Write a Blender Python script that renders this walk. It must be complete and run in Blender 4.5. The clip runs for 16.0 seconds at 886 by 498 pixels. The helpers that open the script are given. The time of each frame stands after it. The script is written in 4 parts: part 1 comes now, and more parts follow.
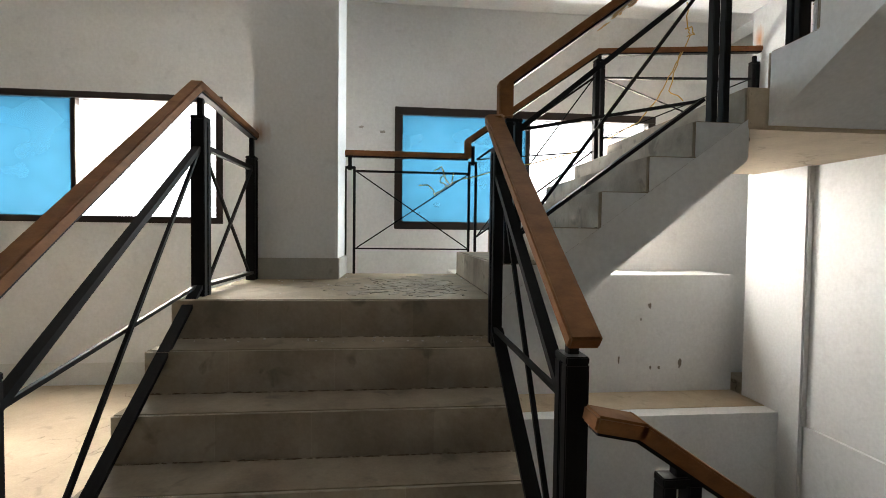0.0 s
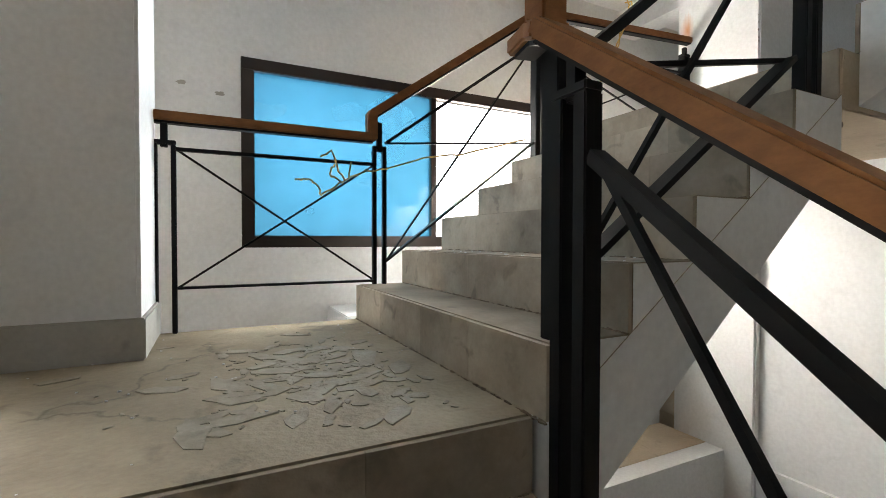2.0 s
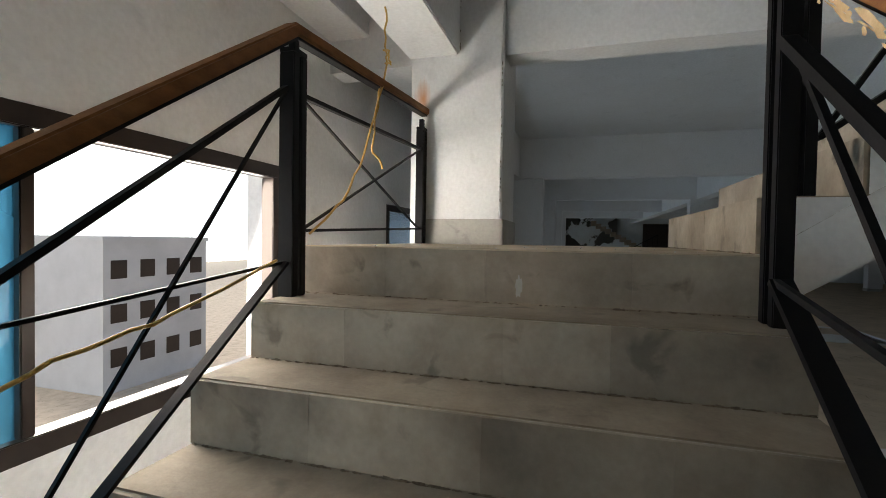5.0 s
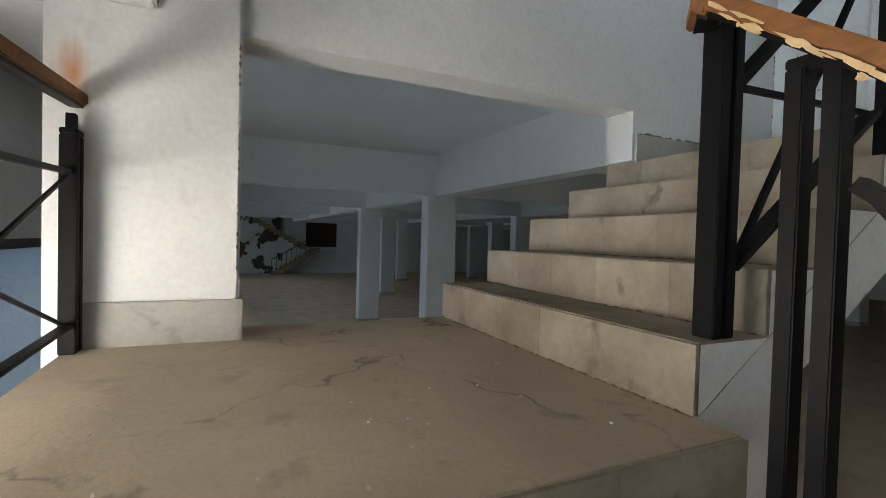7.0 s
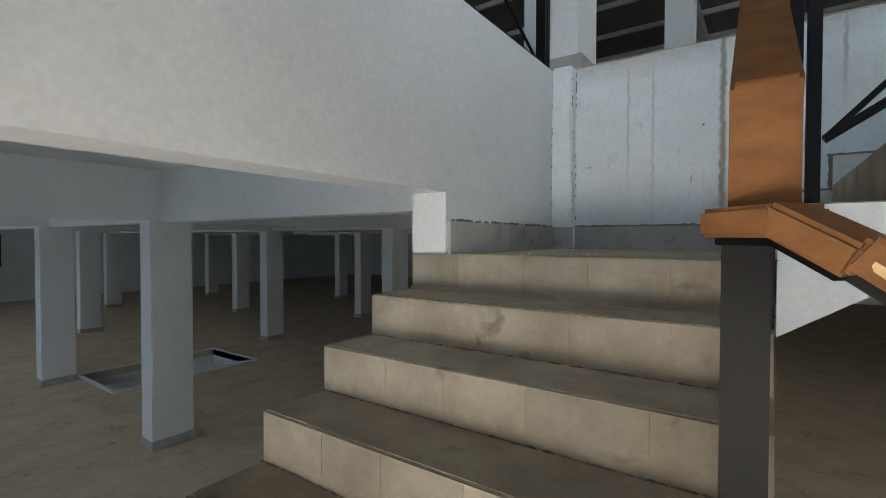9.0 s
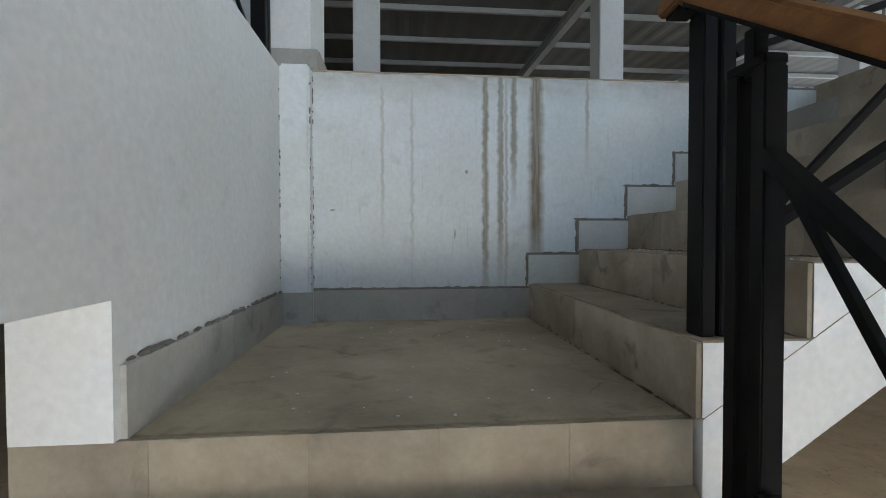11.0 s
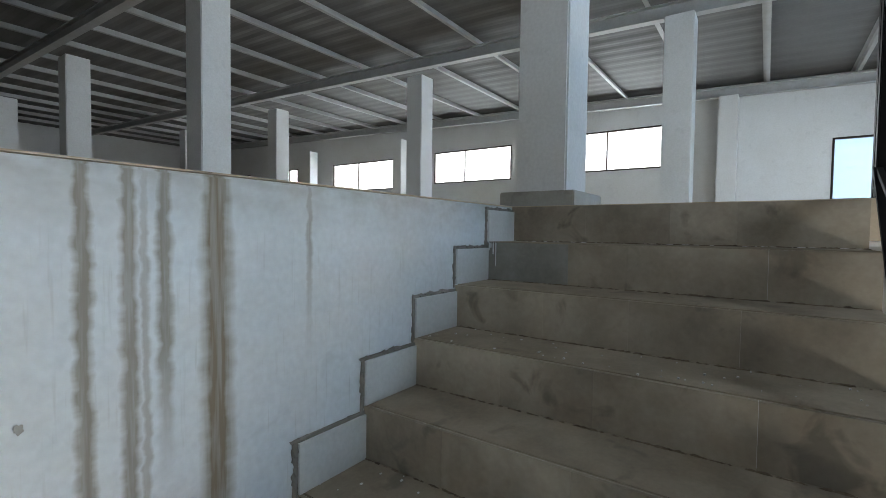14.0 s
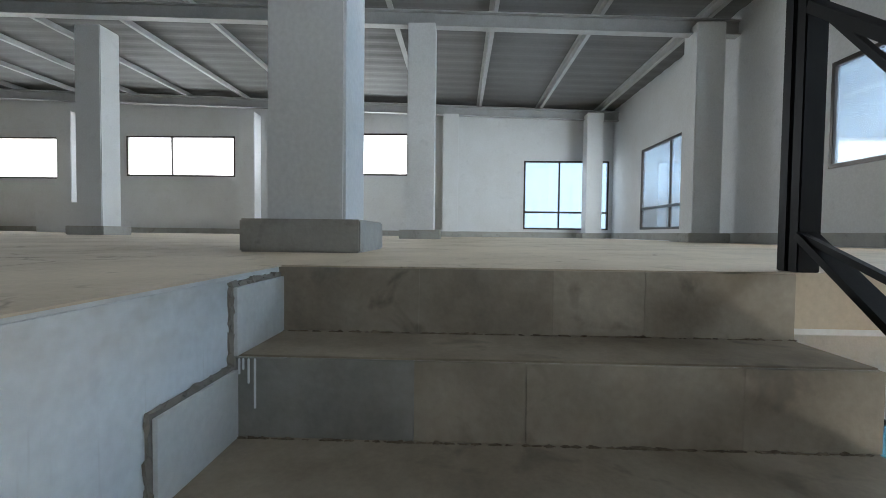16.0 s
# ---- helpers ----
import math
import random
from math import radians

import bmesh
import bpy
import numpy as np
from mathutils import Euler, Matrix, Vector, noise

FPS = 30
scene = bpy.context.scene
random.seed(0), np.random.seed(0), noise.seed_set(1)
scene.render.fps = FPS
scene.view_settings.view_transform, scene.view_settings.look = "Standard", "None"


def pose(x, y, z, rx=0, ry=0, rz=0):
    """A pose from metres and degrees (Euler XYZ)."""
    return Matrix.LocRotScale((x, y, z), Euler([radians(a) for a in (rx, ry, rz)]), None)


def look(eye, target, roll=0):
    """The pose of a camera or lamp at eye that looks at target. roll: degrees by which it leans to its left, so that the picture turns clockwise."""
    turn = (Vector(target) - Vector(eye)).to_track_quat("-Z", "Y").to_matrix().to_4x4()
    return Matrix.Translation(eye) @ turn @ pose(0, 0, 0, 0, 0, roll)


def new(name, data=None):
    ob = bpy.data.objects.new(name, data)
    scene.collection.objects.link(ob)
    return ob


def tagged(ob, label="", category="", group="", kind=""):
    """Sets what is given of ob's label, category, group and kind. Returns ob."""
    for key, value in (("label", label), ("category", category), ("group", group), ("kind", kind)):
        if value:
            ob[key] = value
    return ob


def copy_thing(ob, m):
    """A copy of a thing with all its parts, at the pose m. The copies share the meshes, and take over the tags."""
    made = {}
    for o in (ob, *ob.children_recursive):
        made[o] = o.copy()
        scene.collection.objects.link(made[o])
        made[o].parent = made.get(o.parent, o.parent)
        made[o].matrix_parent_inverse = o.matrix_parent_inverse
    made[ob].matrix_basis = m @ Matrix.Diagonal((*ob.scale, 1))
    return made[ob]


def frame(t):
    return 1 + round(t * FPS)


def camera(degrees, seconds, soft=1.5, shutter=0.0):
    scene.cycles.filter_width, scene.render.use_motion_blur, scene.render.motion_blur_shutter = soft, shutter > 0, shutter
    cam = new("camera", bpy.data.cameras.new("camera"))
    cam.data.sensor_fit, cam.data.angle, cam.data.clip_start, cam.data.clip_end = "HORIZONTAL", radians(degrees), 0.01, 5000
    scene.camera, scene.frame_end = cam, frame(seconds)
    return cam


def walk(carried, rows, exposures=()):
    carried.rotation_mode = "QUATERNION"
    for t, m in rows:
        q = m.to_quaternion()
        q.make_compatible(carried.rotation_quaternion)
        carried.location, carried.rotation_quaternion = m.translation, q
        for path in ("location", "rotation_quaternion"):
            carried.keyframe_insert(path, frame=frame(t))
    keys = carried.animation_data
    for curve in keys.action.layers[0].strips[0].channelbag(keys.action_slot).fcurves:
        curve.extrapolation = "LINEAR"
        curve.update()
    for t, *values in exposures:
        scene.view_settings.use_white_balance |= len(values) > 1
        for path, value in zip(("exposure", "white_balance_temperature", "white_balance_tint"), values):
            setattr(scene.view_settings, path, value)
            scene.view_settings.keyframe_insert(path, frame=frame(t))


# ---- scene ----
cam = camera(87.8, 16.0, soft=0.9)
PATH = [
    (0, (0.413, 0.274, 1.398), (0.613, 2.263, 1.335), 0.7),
    (0.5, (0.325, 0.658, 1.418), (0.653, 2.63, 1.349), 0.93),
    (1, (0.264, 1.025, 1.389), (0.761, 2.961, 1.333), 0.92),
    (1.5, (0.221, 1.363, 1.4), (0.915, 3.238, 1.353), 0.9),
    (2, (0.23, 1.637, 1.495), (1.122, 3.426, 1.455), 0.1),
    (2.5, (0.172, 1.877, 1.597), (1.299, 3.529, 1.565), 0.51),
    (3, (0.195, 2.129, 1.701), (1.523, 3.624, 1.667), 0.7),
    (3.5, (0.315, 2.354, 1.892), (1.797, 3.696, 1.839), 0.26),
    (6, (1.048, 3.287, 2.364), (3.042, 3.149, 2.317), 1.35),
    (6.5, (1.351, 3.388, 2.498), (3.287, 2.894, 2.431), 1.4),
    (7, (1.535, 3.485, 2.578), (3.354, 2.654, 2.53), 1.6),
    (7.5, (1.735, 3.492, 2.698), (3.409, 2.399, 2.656), 1.43),
    (8, (1.945, 3.405, 2.837), (3.499, 2.149, 2.782), 1.0),
    (8.5, (2.141, 3.269, 2.969), (3.539, 1.84, 2.933), 0.1),
    (9, (2.306, 3.16, 3.127), (3.452, 1.522, 3.086), 0.1),
    (9.5, (2.479, 2.992, 3.298), (3.352, 1.194, 3.242), -0.1),
    (12, (3.089, 1.902, 3.637), (2.223, 0.099, 3.599), -0.2),
    (12.5, (3.022, 1.683, 3.803), (1.907, 0.024, 3.728), 0.0),
    (13, (3.016, 1.479, 3.905), (1.752, -0.07, 3.848), -0.1),
    (13.5, (2.947, 1.272, 4.037), (1.506, -0.113, 3.97), -0.1),
    (14, (2.849, 1.075, 4.185), (1.214, -0.073, 4.109), 0.7),
    (14.5, (2.715, 0.857, 4.295), (0.909, 0.001, 4.217), 0.8),
    (15, (2.506, 0.701, 4.358), (0.588, 0.139, 4.282), 1.0),
    (15.5, (2.226, 0.575, 4.367), (0.249, 0.281, 4.295), 0.9),
    (16, (1.920, 0.48, 4.414), (-0.078, 0.408, 4.345), 0.7),
]
walk(cam, [(t, look(eye, target, lean)) for t, eye, target, lean in PATH], [(0, 0.82), (1.5, 0.98), (3.0, 0.8), (3.5, 0.6), (6, -0.1), (7, 0.15), (8, 0.35), (9, 0.5), (9.5, 0.5), (12, 0.85), (14.5, 0.85), (16, 0.85)])
# ---- world, sun, window light ----
world = bpy.data.worlds.new("world")
scene.world = world
world.use_nodes = True
wn = world.node_tree.nodes
sky = wn.new("ShaderNodeTexSky")
sky.sky_type = "NISHITA"
sky.sun_disc = False
sky.sun_elevation = radians(50)
sky.sun_rotation = radians(20)
sky.dust_density = 4.0
world.node_tree.links.new(sky.outputs[0], wn["Background"].inputs[0])
wn["Background"].inputs[1].default_value = 0.15
sun_data = bpy.data.lights.new("sun", "SUN")
sun_data.energy, sun_data.angle, sun_data.color = 1.0, radians(12), (1, 0.96, 0.9)
sun = new("sun", sun_data)
sun.matrix_world = look((0, 0, 30), (-9, -25, -4))


def window_light(x0, x1, y0, y1, z0, z1, way, watts, tint=(0.97, 0.98, 1.0)):
    d = bpy.data.lights.new("window_light", "AREA")
    d.shape, d.energy, d.color = "RECTANGLE", watts, tint
    c = Vector(((x0 + x1) / 2, (y0 + y1) / 2, (z0 + z1) / 2))
    d.size, d.size_y = max(x1 - x0, y1 - y0), z1 - z0
    new("window_light", d).matrix_world = look(c, c + Vector(way))


WARM = (1.0, 0.91, 0.80)
COOL = (0.82, 0.93, 1.0)


# ---- materials ----
def material(name, base, rough=0.7, metal=0.0, second=None, scale=3.0, amount=0.5, fine=60.0, bump=0.15, stretch=(1, 1, 1), vary=0.0, dist=0.01, spots=0.0, cracks=0.0):
    m = bpy.data.materials.new(name)
    m.use_nodes = True
    t = m.node_tree
    n, L = t.nodes, t.links.new
    b = n["Principled BSDF"]
    b.inputs["Roughness"].default_value, b.inputs["Metallic"].default_value = rough, metal
    geo = n.new("ShaderNodeNewGeometry")
    mp = n.new("ShaderNodeMapping")
    mp.inputs["Scale"].default_value = stretch
    L(geo.outputs["Position"], mp.inputs["Vector"])
    big, small = n.new("ShaderNodeTexNoise"), n.new("ShaderNodeTexNoise")
    big.inputs["Scale"].default_value, big.inputs["Detail"].default_value, big.inputs["Roughness"].default_value = scale, 8, 0.62
    small.inputs["Scale"].default_value, small.inputs["Detail"].default_value = fine, 3
    L(mp.outputs[0], big.inputs["Vector"]), L(mp.outputs[0], small.inputs["Vector"])
    ramp = n.new("ShaderNodeMapRange")
    ramp.inputs["From Min"].default_value, ramp.inputs["From Max"].default_value = 0.35, 0.72
    L(big.outputs["Fac"], ramp.inputs["Value"])
    amt = n.new("ShaderNodeMath")
    amt.operation = "MULTIPLY"
    amt.inputs[1].default_value = amount
    L(ramp.outputs[0], amt.inputs[0])
    mix = n.new("ShaderNodeMix")
    mix.data_type = "RGBA"
    mix.inputs["A"].default_value = (*base, 1)
    mix.inputs["B"].default_value = (*(second or [c * 0.6 for c in base]), 1)
    L(amt.outputs[0], mix.inputs["Factor"])
    color = mix.outputs["Result"]
    if spots:
        sn, sr, sm = n.new("ShaderNodeTexNoise"), n.new("ShaderNodeMapRange"), n.new("ShaderNodeMix")
        sn.inputs["Scale"].default_value, sn.inputs["Detail"].default_value, sn.inputs["Distortion"].default_value = 7.0, 4, 0.6
        sr.inputs["From Min"].default_value, sr.inputs["From Max"].default_value, sr.inputs["To Max"].default_value = 0.60, 0.70, spots
        sm.data_type = "RGBA"
        sm.inputs["B"].default_value = (*[c * 0.35 for c in base], 1)
        L(geo.outputs["Position"], sn.inputs["Vector"]), L(sn.outputs["Fac"], sr.inputs["Value"])
        L(sr.outputs[0], sm.inputs["Factor"]), L(color, sm.inputs["A"])
        color = sm.outputs["Result"]
    if cracks:
        vo, vn, va, vr, vm = n.new("ShaderNodeTexVoronoi"), n.new("ShaderNodeTexNoise"), n.new("ShaderNodeMixRGB"), n.new("ShaderNodeMapRange"), n.new("ShaderNodeMix")
        vo.feature = "DISTANCE_TO_EDGE"
        vo.inputs["Scale"].default_value = 1.6
        vn.inputs["Scale"].default_value, vn.inputs["Detail"].default_value = 3.5, 6
        va.inputs[0].default_value = 0.35
        L(geo.outputs["Position"], vn.inputs["Vector"]), L(geo.outputs["Position"], va.inputs[1]), L(vn.outputs["Color"], va.inputs[2])
        L(va.outputs[0], vo.inputs["Vector"])
        vr.inputs["From Min"].default_value, vr.inputs["From Max"].default_value, vr.inputs["To Min"].default_value, vr.inputs["To Max"].default_value = 0.0, 0.012, cracks, 0.0
        L(vo.outputs["Distance"], vr.inputs["Value"])
        gate, gm = n.new("ShaderNodeMapRange"), n.new("ShaderNodeMath")
        gate.inputs["From Min"].default_value, gate.inputs["From Max"].default_value = 0.48, 0.58
        gm.operation = "MULTIPLY"
        L(big.outputs["Fac"], gate.inputs["Value"]), L(gate.outputs[0], gm.inputs[0]), L(vr.outputs[0], gm.inputs[1])
        vm.data_type = "RGBA"
        vm.inputs["B"].default_value = (*[c * 0.25 for c in base], 1)
        L(gm.outputs[0], vm.inputs["Factor"]), L(color, vm.inputs["A"])
        color = vm.outputs["Result"]
    hsv = n.new("ShaderNodeHueSaturation")
    L(color, hsv.inputs["Color"])
    val = n.new("ShaderNodeMapRange")
    val.inputs["To Min"].default_value, val.inputs["To Max"].default_value = 0.88, 1.12
    L(small.outputs["Fac"], val.inputs["Value"])
    last = val.outputs[0]
    if vary:
        info = n.new("ShaderNodeObjectInfo")
        rv = n.new("ShaderNodeMapRange")
        rv.inputs["To Min"].default_value, rv.inputs["To Max"].default_value = 1 - vary, 1 + vary
        L(info.outputs["Random"], rv.inputs["Value"])
        mul = n.new("ShaderNodeMath")
        mul.operation = "MULTIPLY"
        L(last, mul.inputs[0]), L(rv.outputs[0], mul.inputs[1])
        last = mul.outputs[0]
    L(last, hsv.inputs["Value"])
    L(hsv.outputs[0], b.inputs["Base Color"])
    add = n.new("ShaderNodeMath")
    add.operation = "MULTIPLY_ADD"
    add.inputs[1].default_value = 0.4
    L(small.outputs["Fac"], add.inputs[0]), L(big.outputs["Fac"], add.inputs[2])
    bp = n.new("ShaderNodeBump")
    bp.inputs["Strength"].default_value, bp.inputs["Distance"].default_value = bump, dist
    L(add.outputs[0], bp.inputs["Height"])
    L(bp.outputs[0], b.inputs["Normal"])
    return m


PLASTER = material("white_plaster", (0.74, 0.75, 0.76), 0.75, second=(0.62, 0.61, 0.58), scale=1.6, amount=0.4, fine=45, bump=0.12, spots=0.10)
PLASTER_COOL = material("pale_blue_white_plaster", (0.74, 0.79, 0.82), 0.75, second=(0.58, 0.57, 0.52), scale=1.8, amount=0.45, fine=50, bump=0.15, spots=0.16)
SCREED = material("dusty_concrete_screed", (0.60, 0.50, 0.37), 0.85, second=(0.41, 0.33, 0.235), scale=1.7, amount=0.85, fine=70, bump=0.25, spots=0.3, cracks=0.7)
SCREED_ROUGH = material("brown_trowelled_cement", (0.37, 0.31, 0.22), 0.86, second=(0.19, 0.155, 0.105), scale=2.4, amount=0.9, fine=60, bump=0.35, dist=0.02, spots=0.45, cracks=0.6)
FLAKE = material("lifted_cement_skin", (0.36, 0.32, 0.25), 0.85, second=(0.19, 0.16, 0.115), scale=9, amount=0.9, fine=60, bump=0.5, spots=0.4)
TREAD = material("dusty_cement_tread", (0.33, 0.275, 0.205), 0.88, second=(0.175, 0.14, 0.10), scale=4.0, amount=0.9, fine=80, bump=0.25, spots=0.5)
RISER_GREY = material("grey_riser_slab", (0.28, 0.27, 0.245), 0.82, second=(0.15, 0.14, 0.12), scale=5, amount=0.8, fine=55, bump=0.3)
RISER = material("cement_riser_slab", (0.40, 0.345, 0.27), 0.82, second=(0.19, 0.155, 0.115), scale=3.0, amount=0.95, fine=55, bump=0.3, vary=0.13, spots=0.7)
SKIRT = material("cement_skirting", (0.42, 0.41, 0.38), 0.8, second=(0.27, 0.25, 0.22), scale=4, amount=0.6, fine=60, bump=0.2, vary=0.08, spots=0.4)
SKIRT_PALE = material("pale_cement_skirting", (0.68, 0.69, 0.68), 0.8, second=(0.5, 0.47, 0.42), scale=4, amount=0.6, fine=60, bump=0.2)
MORTAR = material("dark_mortar", (0.24, 0.22, 0.19), 0.9, scale=12, amount=0.6)
STEEL = material("black_painted_steel", (0.004, 0.004, 0.005), 0.5, second=(0.010, 0.009, 0.008), scale=9, amount=0.6, fine=90, bump=0.06)
STEEL.node_tree.nodes['Principled BSDF'].inputs['Specular IOR Level'].default_value = 0.14
WOOD = material("varnished_brown_wood", (0.25, 0.115, 0.045), 0.62, second=(0.14, 0.06, 0.025), scale=5, amount=0.8, fine=50, bump=0.1, stretch=(2.5, 2.5, 6))
WOOD.node_tree.nodes['Principled BSDF'].inputs['Specular IOR Level'].default_value = 0.12
WOOD_RAW = material("chipped_raw_wood", (0.62, 0.45, 0.25), 0.7, second=(0.4, 0.25, 0.1), scale=14, amount=0.7, fine=80, bump=0.3)
FRAME = material("dark_bronze_aluminium", (0.035, 0.025, 0.02), 0.35, 0.4, scale=6, amount=0.5, fine=60, bump=0.05)
ROOF = material("ribbed_roof_sheet", (0.15, 0.148, 0.145), 0.75, second=(0.09, 0.085, 0.08), scale=0.8, amount=0.6, fine=20, bump=0.08)
GIRDER = material("grey_white_painted_steel", (0.45, 0.46, 0.465), 0.55, second=(0.33, 0.31, 0.29), scale=3, amount=0.6, fine=40, bump=0.05)
RUST = material("rust_stain", (0.42, 0.17, 0.05), 0.85, second=(0.6, 0.4, 0.25), scale=16, amount=0.8)
DIRT = material("brown_dirt", (0.09, 0.065, 0.042), 0.95, second=(0.3, 0.24, 0.17), scale=30, amount=0.8)
STRAP = material("yellow_packing_strap", (0.6, 0.38, 0.1), 0.5, second=(0.42, 0.24, 0.05), scale=20, amount=0.5)


def stained(name, source, bands, floor_z, top_z, tone, axis="X"):
    """A copy of a plaster with streaks that run down from given places along an axis: (place, half width, lowest z, strength)."""
    m = source.copy()
    m.name = name
    t = m.node_tree
    n, L = t.nodes, t.links.new

    def op(kind, a, b=None, c=None):
        q = n.new("ShaderNodeMath")
        q.operation = kind
        for i, v in enumerate((a, b, c)):
            if v is None:
                continue
            if isinstance(v, (int, float)):
                q.inputs[i].default_value = v
            else:
                L(v, q.inputs[i])
        return q.outputs[0]

    geo, sep = n.new("ShaderNodeNewGeometry"), n.new("ShaderNodeSeparateXYZ")
    L(geo.outputs["Position"], sep.inputs[0])
    mp, nz, rag = n.new("ShaderNodeMapping"), n.new("ShaderNodeTexNoise"), n.new("ShaderNodeTexNoise")
    mp.inputs["Scale"].default_value = (22, 22, 1.2)
    L(geo.outputs["Position"], mp.inputs[0]), L(mp.outputs[0], nz.inputs["Vector"])
    nz.inputs["Detail"].default_value = 6
    rag.inputs["Scale"].default_value, rag.inputs["Detail"].default_value = 32, 7
    wob = op("MULTIPLY_ADD", rag.outputs[0], 0.034, -0.017)
    place = op("ADD", sep.outputs[axis], wob)
    total = None
    for p, w, low, s in bands:
        d = op("ABSOLUTE", op("SUBTRACT", place, p))
        mr = n.new("ShaderNodeMapRange")
        mr.inputs["From Min"].default_value, mr.inputs["From Max"].default_value = w, w * 0.35
        mr.inputs["To Max"].default_value = s
        L(d, mr.inputs["Value"])
        fade = n.new("ShaderNodeMapRange")
        fade.inputs["From Min"].default_value, fade.inputs["From Max"].default_value = low - 0.1, low + 0.25
        L(sep.outputs["Z"], fade.inputs["Value"])
        v = op("MULTIPLY", mr.outputs[0], fade.outputs[0])
        total = v if total is None else op("MAXIMUM", total, v)
    spread = n.new("ShaderNodeMapRange")
    spread.inputs["From Min"].default_value, spread.inputs["From Max"].default_value = 0.36, 0.58
    L(nz.outputs[0], spread.inputs["Value"])
    faint = n.new("ShaderNodeMapRange")
    faint.inputs["From Min"].default_value, faint.inputs["From Max"].default_value, faint.inputs["To Max"].default_value = 0.6, 0.85, 0.28
    L(nz.outputs[0], faint.inputs["Value"])
    edge = n.new("ShaderNodeMapRange")
    edge.inputs["From Min"].default_value, edge.inputs["From Max"].default_value, edge.inputs["To Max"].default_value = top_z - 0.16, top_z, 0.8
    L(sep.outputs["Z"], edge.inputs["Value"])
    grime = op("MULTIPLY", edge.outputs[0], rag.outputs[0])
    fac = op("MAXIMUM", op("MULTIPLY", total, op("MULTIPLY_ADD", spread.outputs[0], 0.2, 0.8)), op("MAXIMUM", faint.outputs[0], grime))
    bsdf = n["Principled BSDF"]
    src = bsdf.inputs["Base Color"].links[0].from_socket
    mix = n.new("ShaderNodeMix")
    mix.data_type = "RGBA"
    mix.inputs["B"].default_value = (*tone, 1)
    L(fac, mix.inputs["Factor"]), L(src, mix.inputs["A"]), L(mix.outputs["Result"], bsdf.inputs["Base Color"])
    return m


STREAKED = stained("streaked_white_plaster", PLASTER_COOL, [(2.52, 0.022, 3.2, 0.85), (2.44, 0.022, 3.3, 0.8), (2.37, 0.022, 3.7, 0.85), (2.25, 0.05, 3.3, 1.0), (2.23, 0.02, 3.4, 0.7), (1.975, 0.014, 3.9, 0.6), (2.41, 0.012, 3.2, 0.5), (3.05, 0.012, 3.5, 0.35), (2.9, 0.012, 3.3, 0.3)], 3.06, 4.32, (0.24, 0.20, 0.14))
def peeling(source):
    m = source.copy()
    m.name = "peeling_white_plaster"
    n, L = m.node_tree.nodes, m.node_tree.links.new
    geo, sep, nz = n.new("ShaderNodeNewGeometry"), n.new("ShaderNodeSeparateXYZ"), n.new("ShaderNodeTexNoise")
    L(geo.outputs["Position"], sep.inputs[0])
    nz.inputs["Scale"].default_value, nz.inputs["Detail"].default_value = 0.9, 9
    L(geo.outputs["Position"], nz.inputs["Vector"])
    hot = n.new("ShaderNodeMapRange")
    hot.inputs["From Min"].default_value, hot.inputs["From Max"].default_value = 0.52, 0.54
    L(nz.outputs[0], hot.inputs["Value"])
    zone = n.new("ShaderNodeMapRange")
    zone.inputs["From Min"].default_value, zone.inputs["From Max"].default_value = 0.4, 0.7
    L(sep.outputs["Y"], zone.inputs["Value"])
    mul = n.new("ShaderNodeMath")
    mul.operation = "MULTIPLY"
    L(hot.outputs[0], mul.inputs[0]), L(zone.outputs[0], mul.inputs[1])
    b = n["Principled BSDF"]
    src = b.inputs["Base Color"].links[0].from_socket
    mix = n.new("ShaderNodeMix")
    mix.data_type = "RGBA"
    mix.inputs["B"].default_value = (0.07, 0.065, 0.055, 1)
    L(mul.outputs[0], mix.inputs["Factor"]), L(src, mix.inputs["A"]), L(mix.outputs["Result"], b.inputs["Base Color"])
    return m


PEEL = peeling(PLASTER_COOL)
TANK = material("distant_building", (0.5, 0.5, 0.5), 0.9, scale=0.4, amount=0.4)


def glass(name, color, rough=0.0, clear=0.3):
    m = bpy.data.materials.new(name)
    m.use_nodes = True
    t = m.node_tree
    n, L = t.nodes, t.links.new
    out = n["Material Output"]
    n.remove(n["Principled BSDF"])
    tr, gl, mix, fr = n.new("ShaderNodeBsdfTransparent"), n.new("ShaderNodeBsdfGlossy"), n.new("ShaderNodeMixShader"), n.new("ShaderNodeFresnel")
    tl, mix2, noise_t = n.new("ShaderNodeBsdfTranslucent"), n.new("ShaderNodeMixShader"), n.new("ShaderNodeTexNoise")
    tr.inputs[0].default_value = (*color, 1)
    tl.inputs[0].default_value = (*color, 1)
    noise_t.inputs["Scale"].default_value = 2.0
    mul = n.new("ShaderNodeMapRange")
    mul.inputs["To Min"].default_value, mul.inputs["To Max"].default_value = clear * 0.4, clear * 1.4
    L(noise_t.outputs[0], mul.inputs["Value"])
    L(mul.outputs[0], mix2.inputs[0])
    L(tr.outputs[0], mix2.inputs[1]), L(tl.outputs[0], mix2.inputs[2])
    gl.inputs["Roughness"].default_value = 0.03
    fr.inputs["IOR"].default_value = 1.45
    L(fr.outputs[0], mix.inputs[0]), L(mix2.outputs[0], mix.inputs[1]), L(gl.outputs[0], mix.inputs[2])
    L(mix.outputs[0], out.inputs[0])
    return m


BLUE = glass("blue_tinted_glass", (0.115, 0.24, 0.30), clear=0.35)
PALE = glass("pale_blue_glass", (0.43, 0.51, 0.59), clear=0.2)


